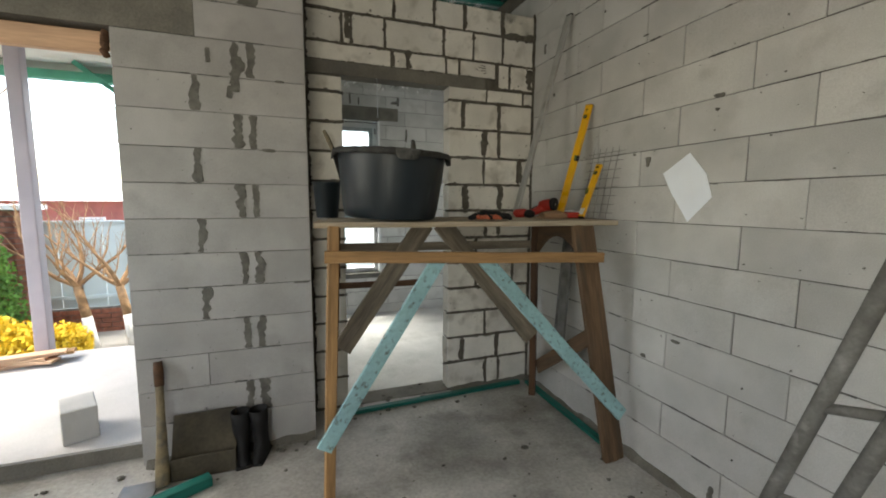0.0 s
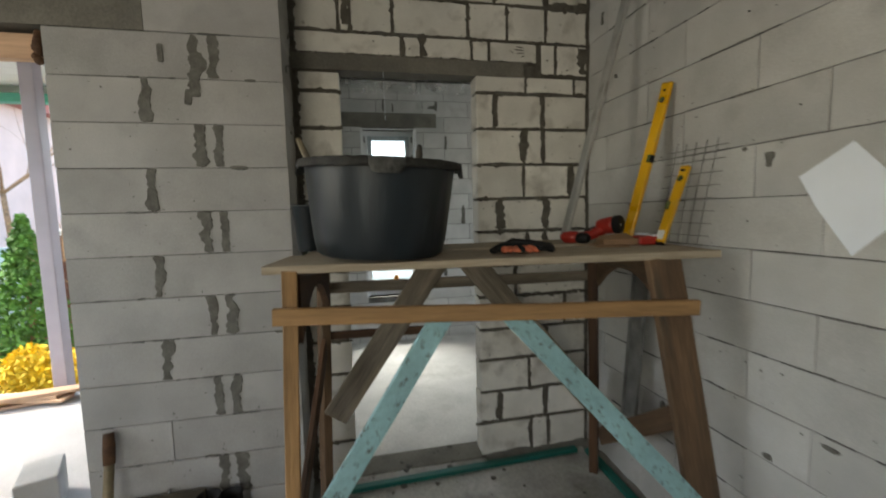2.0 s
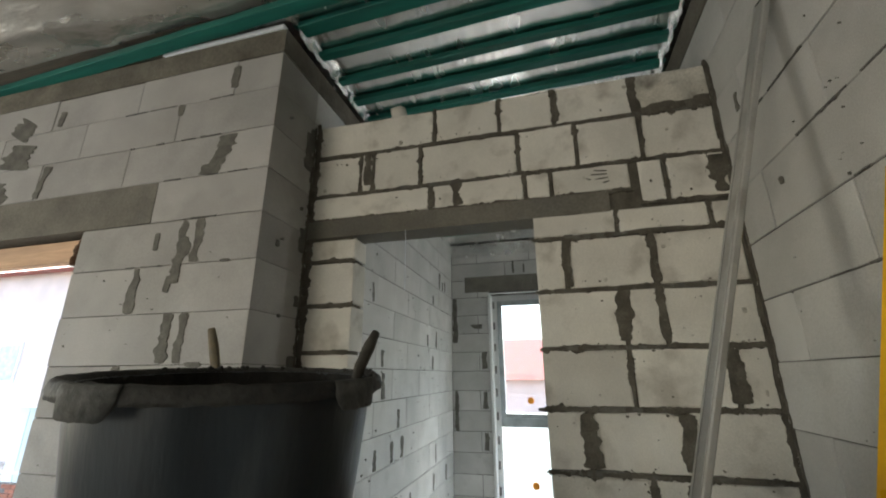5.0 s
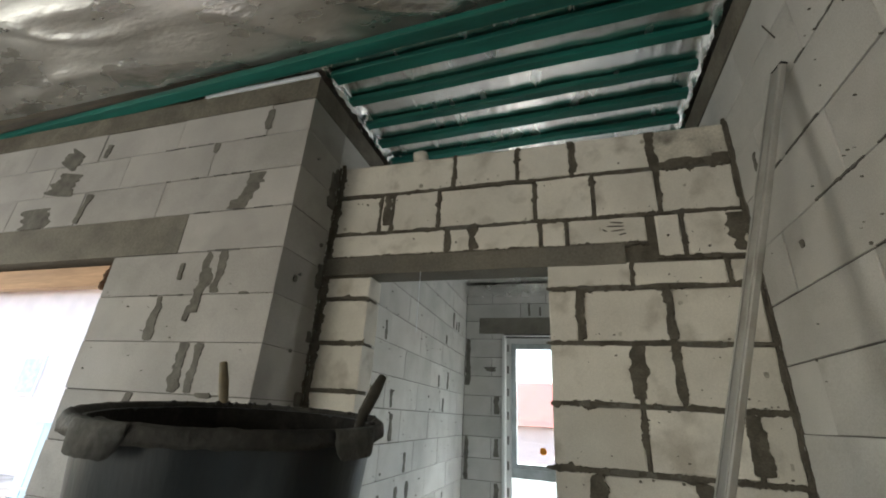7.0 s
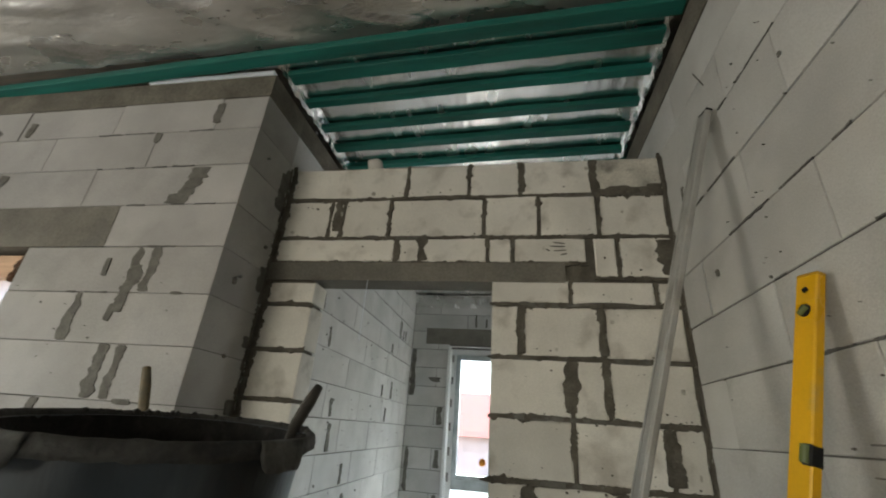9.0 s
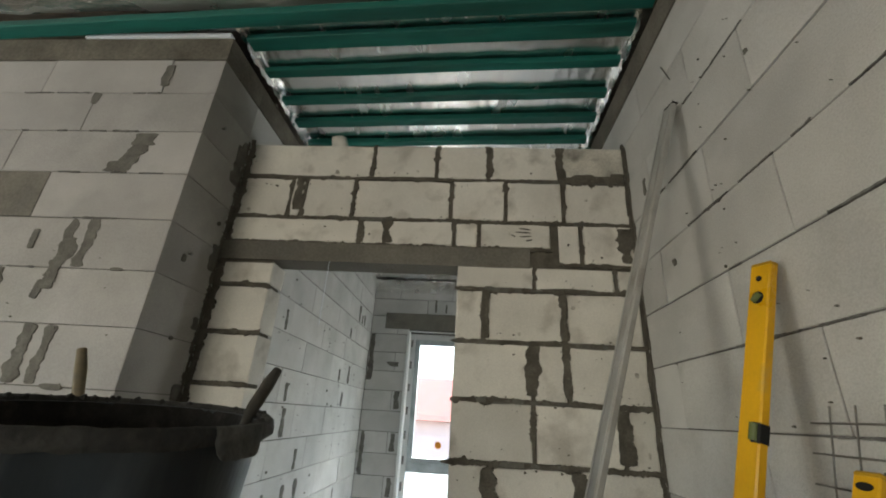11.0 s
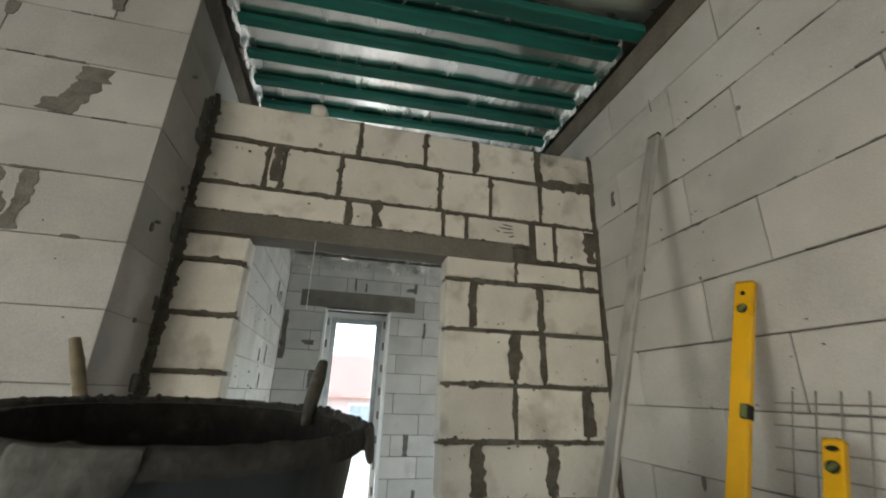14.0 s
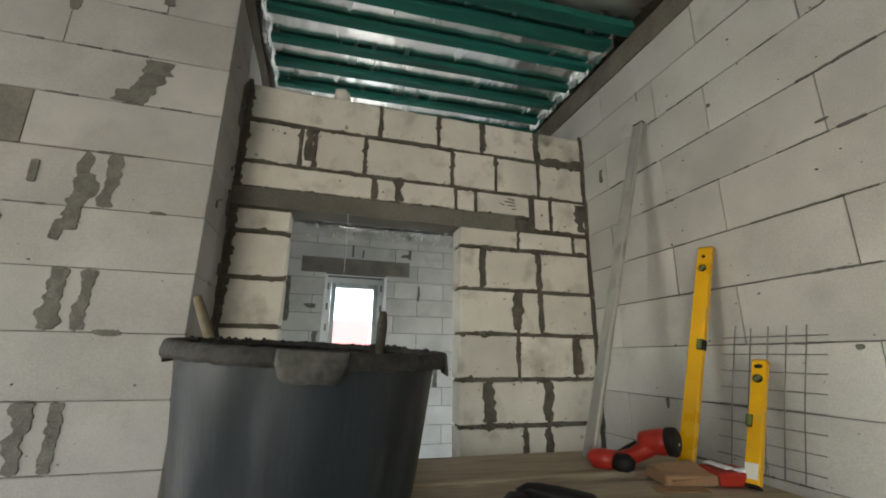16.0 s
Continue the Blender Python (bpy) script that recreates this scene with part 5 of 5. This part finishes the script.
house(-16, -2.2, 24, 32, 1.55, 2.1, "roof", "low red brick neighbour house with a pale roof", [(-9, -0.4)], "white")
house(-22, -9.2, 11, 18, 5.0, 7.0, "pink", "tall pink rendered neighbour house beyond the fence", [(-13, 1.6), (-15.5, 1.6), (-18, 1.6)])
house(-1.5, 7.5, 18, 26, 1.6, 3.4, "pink", "reddish neighbour house seen through the window", [(1.3, 0.2), (3.6, 0.2)])
fence_two = thing("board_fence", "white sheet fence outside the far window", "fence", pose(2, 9.4, -0.5))
for i in range(18):
    x = -0.6 + 0.3 * i
    on(fence_two, "sheet", box((x, 9.4 + (0.01 if i % 2 else 0), -0.5), (x + 0.296, 9.42 + (0.01 if i % 2 else 0), 1.12), 0.002), "fence")

courses()

# ---- mortar smears on the walls ----
seed = 100
for k in range(0, 12):
    z = 0.2 * k
    if k % 2:
        for x, w in ((-0.115, 0.042), (-0.035, 0.042)):
            seed += 1
            w *= 0.8 + 0.16 * (seed * 7 % 5) / 2
            smear(wall_left, LEFT, x, z + 0.004, w, 0.194, seed, amp=0.5)
            if seed % 3 == 0:
                smear(wall_left, LEFT, x + 0.008, z + 0.004, 1.5 * w, 0.07, seed + 500, amp=0.35)
    elif k > 2:
        seed += 1
        smear(wall_left, LEFT, -0.333, z + 0.004, 0.042, 0.194, seed, amp=0.45, tilt=4)
for x, z, w, h, tilt in ((-0.02, 2.605, 0.065, 0.19, 20), (-0.045, 2.605, 0.1, 0.05, 0), (0.035, 2.73, 0.10, 0.06, 0), (-0.115, 1.90, 0.03, 0.10, 0), (-0.125, 2.16, 0.05, 0.09, 10), (-0.085, 2.23, 0.055, 0.09, -8), (-0.155, 2.085, 0.03, 0.07, 14), (-0.27, 2.94, 0.03, 0.06, 10), (0.02, 3.04, 0.035, 0.12, 0), (-1.36, 2.99, 0.16, 0.12, 30), (-1.33, 2.80, 0.2, 0.15, 10), (-1.44, 2.60, 0.22, 0.13, 0), (-1.09, 2.61, 0.04, 0.18, 12), (-1.07, 3.02, 0.04, 0.09, 8),
                         (-0.25, 2.27, 0.022, 0.08, 0), (-0.12, 2.12, 0.04, 0.11, 0), (0.12, 2.196, 0.05, 0.012, 0), (0.05, 1.79, 0.06, 0.02, 0), (0.2, 0.99, 0.06, 0.012, 0)):
    seed += 1
    smear(wall_left, LEFT, x, z, w, h, seed, amp=0.35, tilt=tilt)
rng = random.Random(77)
# joints of the partition, spread unevenly over the block edges
for x, z, w, h in ((0.565, 2.62, 0.035, 0.17), (0.88, 2.47, 0.03, 0.11), (1.0, 2.47, 0.05, 0.11), (2.02, 2.41, 0.06, 0.16), (1.445, 2.81, 0.03, 0.17), (1.765, 2.8, 0.04, 0.18), (1.62, 1.87, 0.05, 0.19),
                   (1.75, 1.87, 0.03, 0.19), (1.46, 1.45, 0.06, 0.18), (1.77, 1.45, 0.05, 0.18), (1.94, 1.66, 0.05, 0.18), (1.64, 1.24, 0.03, 0.17), (1.76, 1.24, 0.04, 0.18), (1.44, 0.21, 0.04, 0.17),
                   (1.76, 0.21, 0.04, 0.18), (1.66, 0.0, 0.04, 0.17), (1.78, 0.0, 0.03, 0.17), (1.77, 0.62, 0.03, 0.18), (1.44, 2.08, 0.025, 0.19), (1.752, 2.08, 0.03, 0.19)):
    seed += 1
    smear(wall_back, BACK, x, z, w, h, seed, "mortar", 0.35)
for z in (2.795, 2.585, 2.28, 2.065, 1.85, 1.64, 1.435, 1.22, 0.61, 0.40, 0.195):
    for i in range(13):
        x = rng.uniform(0.32 if z > 2.4 else 1.33, XR - 0.1)
        seed += 1
        h = rng.uniform(0.008, 0.022)
        smear(wall_back, BACK, x, z - h * rng.uniform(0.3, 0.7), rng.uniform(0.04, 0.2), h, seed, "mortar" if i % 2 else "smear", 0.12)
# adhesive squeezed out here and there along the thin joints
for i in range(120):
    k, n = rng.randrange(1, 15), rng.uniform(0.03, 0.22)
    y, s = rng.uniform(0.9, 3.1), rng.uniform(0, 60)
    joint_line(wall_right, RIGHT, (-y, 0.2 * k - 0.008), (-y + n, 0.2 * k - 0.008), rng.uniform(0.0016, 0.0031), s, "adhesive", 1.5)
for i in range(46):
    k, n, x = rng.randrange(1, 16), rng.uniform(0.02, 0.12), rng.uniform(-0.65, 0.1)
    if 2.35 < 0.2 * k < 2.65:
        x = rng.uniform(-0.28, 0.1)
    joint_line(wall_left, LEFT, (x, 0.2 * k), (x + n, 0.2 * k), rng.uniform(0.002, 0.004), rng.uniform(0, 60), "adhesive")
# short mortar streaks rubbed over one block
for x, z, w, tilt in ((1.60, 2.552, 0.05, 8), (1.592, 2.536, 0.065, 3), (1.605, 2.517, 0.055, -4), (1.62, 2.50, 0.03, -12), (1.55, 2.52, 0.02, 30)):
    seed += 1
    smear(wall_back, BACK, x, z, w, 0.006, seed, "smear", 0.2, tilt)
for i in range(30):
    seed += 1
    smear(wall_back, BACK, rng.uniform(1.33, XR - 0.03) if i % 3 else rng.uniform(0.33, XR - 0.05), rng.uniform(0.1, 2.35) if i % 3 else rng.uniform(2.48, 2.95), rng.uniform(0.006, 0.02), rng.uniform(0.006, 0.02), seed, "rough", 0.3)
# thick mortar in the two corners of the partition
for i in range(20):
    z = FLOOR + 0.152 * i
    if z < 2.85:
        seed += 1
        smear(wall_back, BACK, XE + 0.014, z, 0.024, 0.158, seed, "mortar", 0.45)
        seed += 1
        smear(wall_back, BACK, XR - 0.008, z, 0.016, 0.158, seed, "mortar", 0.5)
for wall, m, x, half in ((wall_back, BACK, XE + 0.016, 0.013), (wall_side, SIDE, YB - 0.012, 0.008), (wall_right, RIGHT, -YB + 0.008, 0.005)):
    joint_line(wall, m, (x, FLOOR), (x, 2.98), half, 40 + 90 * half, "mortar", 1.3)
for y, z, w, h in ((3.285, 2.86, 0.05, 0.1), (3.24, 2.5, 0.025, 0.02), (3.1, 2.28, 0.018, 0.03), (3.16, 1.99, 0.02, 0.015), (3.27, 1.78, 0.05, 0.06), (3.27, 2.05, 0.04, 0.05), (3.26, 2.72, 0.06, 0.2), (3.27, 2.3, 0.04, 0.12), (3.26, 1.62, 0.03, 0.1)):
    seed += 1
    smear(wall_side, SIDE, y, z, w, h, seed, "smear", 0.3)
# right wall: holes, scuffs and a rough joint
for y, z, w, h in ((1.70, 1.99, 0.05, 0.025), (1.71, 1.93, 0.035, 0.02), (2.50, 2.69, 0.02, 0.02), (2.16, 2.43, 0.06, 0.01), (3.15, 2.65, 0.03, 0.09), (3.02, 2.3, 0.02, 0.03), (2.2, 1.77, 0.05, 0.02), (2.05, 0.6, 0.05, 0.03),
                   (1.85, 0.75, 0.05, 0.02), (2.6, 0.5, 0.03, 0.1), (1.6, 0.02, 0.03, 0.1), (2.10, 1.70, 0.03, 0.07), (2.88, 1.55, 0.02, 0.05)):
    seed += 1
    smear(wall_right, RIGHT, -y, z, 0.75 * w, 0.8 * h, seed, "smear", 0.6)
# next room: smears on the side wall and the far wall
for i in range(26):
    y, k = rng.uniform(3.6, 6.1), rng.randrange(2, 15)
    seed += 1
    smear(wall_side, SIDE, y, 0.2 * k + 0.01, rng.uniform(0.025, 0.05), rng.uniform(0.08, 0.18), seed, "smear", 0.35)
for x, z, w, h in ((0.30, 2.1, 0.05, 0.5), (0.31, 1.2, 0.04, 0.4), (0.55, 2.25, 0.13, 0.05), (0.62, 1.82, 0.05, 0.18), (0.62, 1.42, 0.05, 0.17), (0.62, 1.02, 0.05, 0.17), (0.98, 2.86, 0.02, 0.15), (1.1, 2.86, 0.02, 0.1), (1.66, 2.88, 0.04, 0.12),
                   (1.6, 2.9, 0.1, 0.04), (1.78, 2.38, 0.03, 0.18), (1.64, 1.2, 0.05, 0.2), (1.74, 0.7, 0.04, 0.2), (2.0, 1.4, 0.05, 0.25)):
    seed += 1
    smear(wall_far, FAR, x, z, w, h, seed, "smear", 0.3)

# coarse mortar bed under the rough corner block
for i in range(6):
    seed += 1
    smear(wall_back, BACK, 1.80 + 0.045 * i, 2.79 + 0.006 * (i % 2), 0.06, 0.03 + 0.008 * (i % 3), seed, "mortar", 0.5)
joint_line(wall_back, BACK, (1.775, 2.80), (XR - 0.02, 2.795), 0.013, 91.0, rough=1.8)


def specks(wall, m, spots, mat, label):
    """Fine flecks of mortar scattered over a wall face, as one skin."""
    bm = bmesh.new()
    for x, z, r in spots:
        k = rng.randrange(5, 8)
        turn = rng.uniform(0, 6.3)
        q = rng.uniform(0.45, 1.0)
        ring = [bm.verts.new((x + r * rng.uniform(0.6, 1.2) * math.cos(turn + 6.283 * i / k), -0.0052 - 0.0004 * r * 100, z + q * r * rng.uniform(0.6, 1.2) * math.sin(turn + 6.283 * i / k))) for i in range(k)]
        base = [bm.verts.new((v.co.x, 0.002, v.co.z)) for v in ring]
        bm.faces.new(ring)
        for i in range(k):
            bm.faces.new((ring[i], base[i], base[(i + 1) % k], ring[(i + 1) % k]))
    ob = new("mortar_flecks", finish(bm, "mortar_flecks", mat))
    ob.parent = wall
    ob.matrix_world = m
    return tagged(ob, label, kind="stuff")


back_spots = []
for i in range(300):
    high = i % 3 == 0
    z = rng.choice((2.795, 2.585, 2.462)) if high else rng.choice((2.28, 2.065, 1.85, 1.64, 1.435, 1.22, 1.02, 0.61))
    x = rng.uniform(0.3, XR - 0.03) if high else rng.uniform(1.33, XR - 0.03)
    back_spots.append((x, z + rng.gauss(0, 0.035), rng.choice((0.001, 0.0015, 0.002, 0.003, 0.0055))))
specks(wall_back, BACK, back_spots, "mortar", "dark mortar flecks beside the joints")
specks(wall_left, LEFT, [(rng.uniform(-0.66, 0.24), 0.2 * rng.randrange(1, 12) + rng.gauss(0, 0.05), rng.choice((0.0012, 0.0018, 0.003, 0.004))) for i in range(120)], "smear", "grey mortar flecks on the block face")
specks(wall_right, RIGHT, [(-rng.uniform(0.9, 3.2), 0.2 * rng.randrange(1, 15) + rng.gauss(0, 0.05), rng.choice((0.0012, 0.0018, 0.0025, 0.004))) for i in range(190)], "smear", "grey mortar flecks and chips on the block face")
specks(wall_side, SIDE, [(rng.uniform(3.5, 6.1), rng.uniform(0.6, 3.0), rng.choice((0.003, 0.005, 0.009))) for i in range(150)], "smear", "grey mortar flecks on the block face")
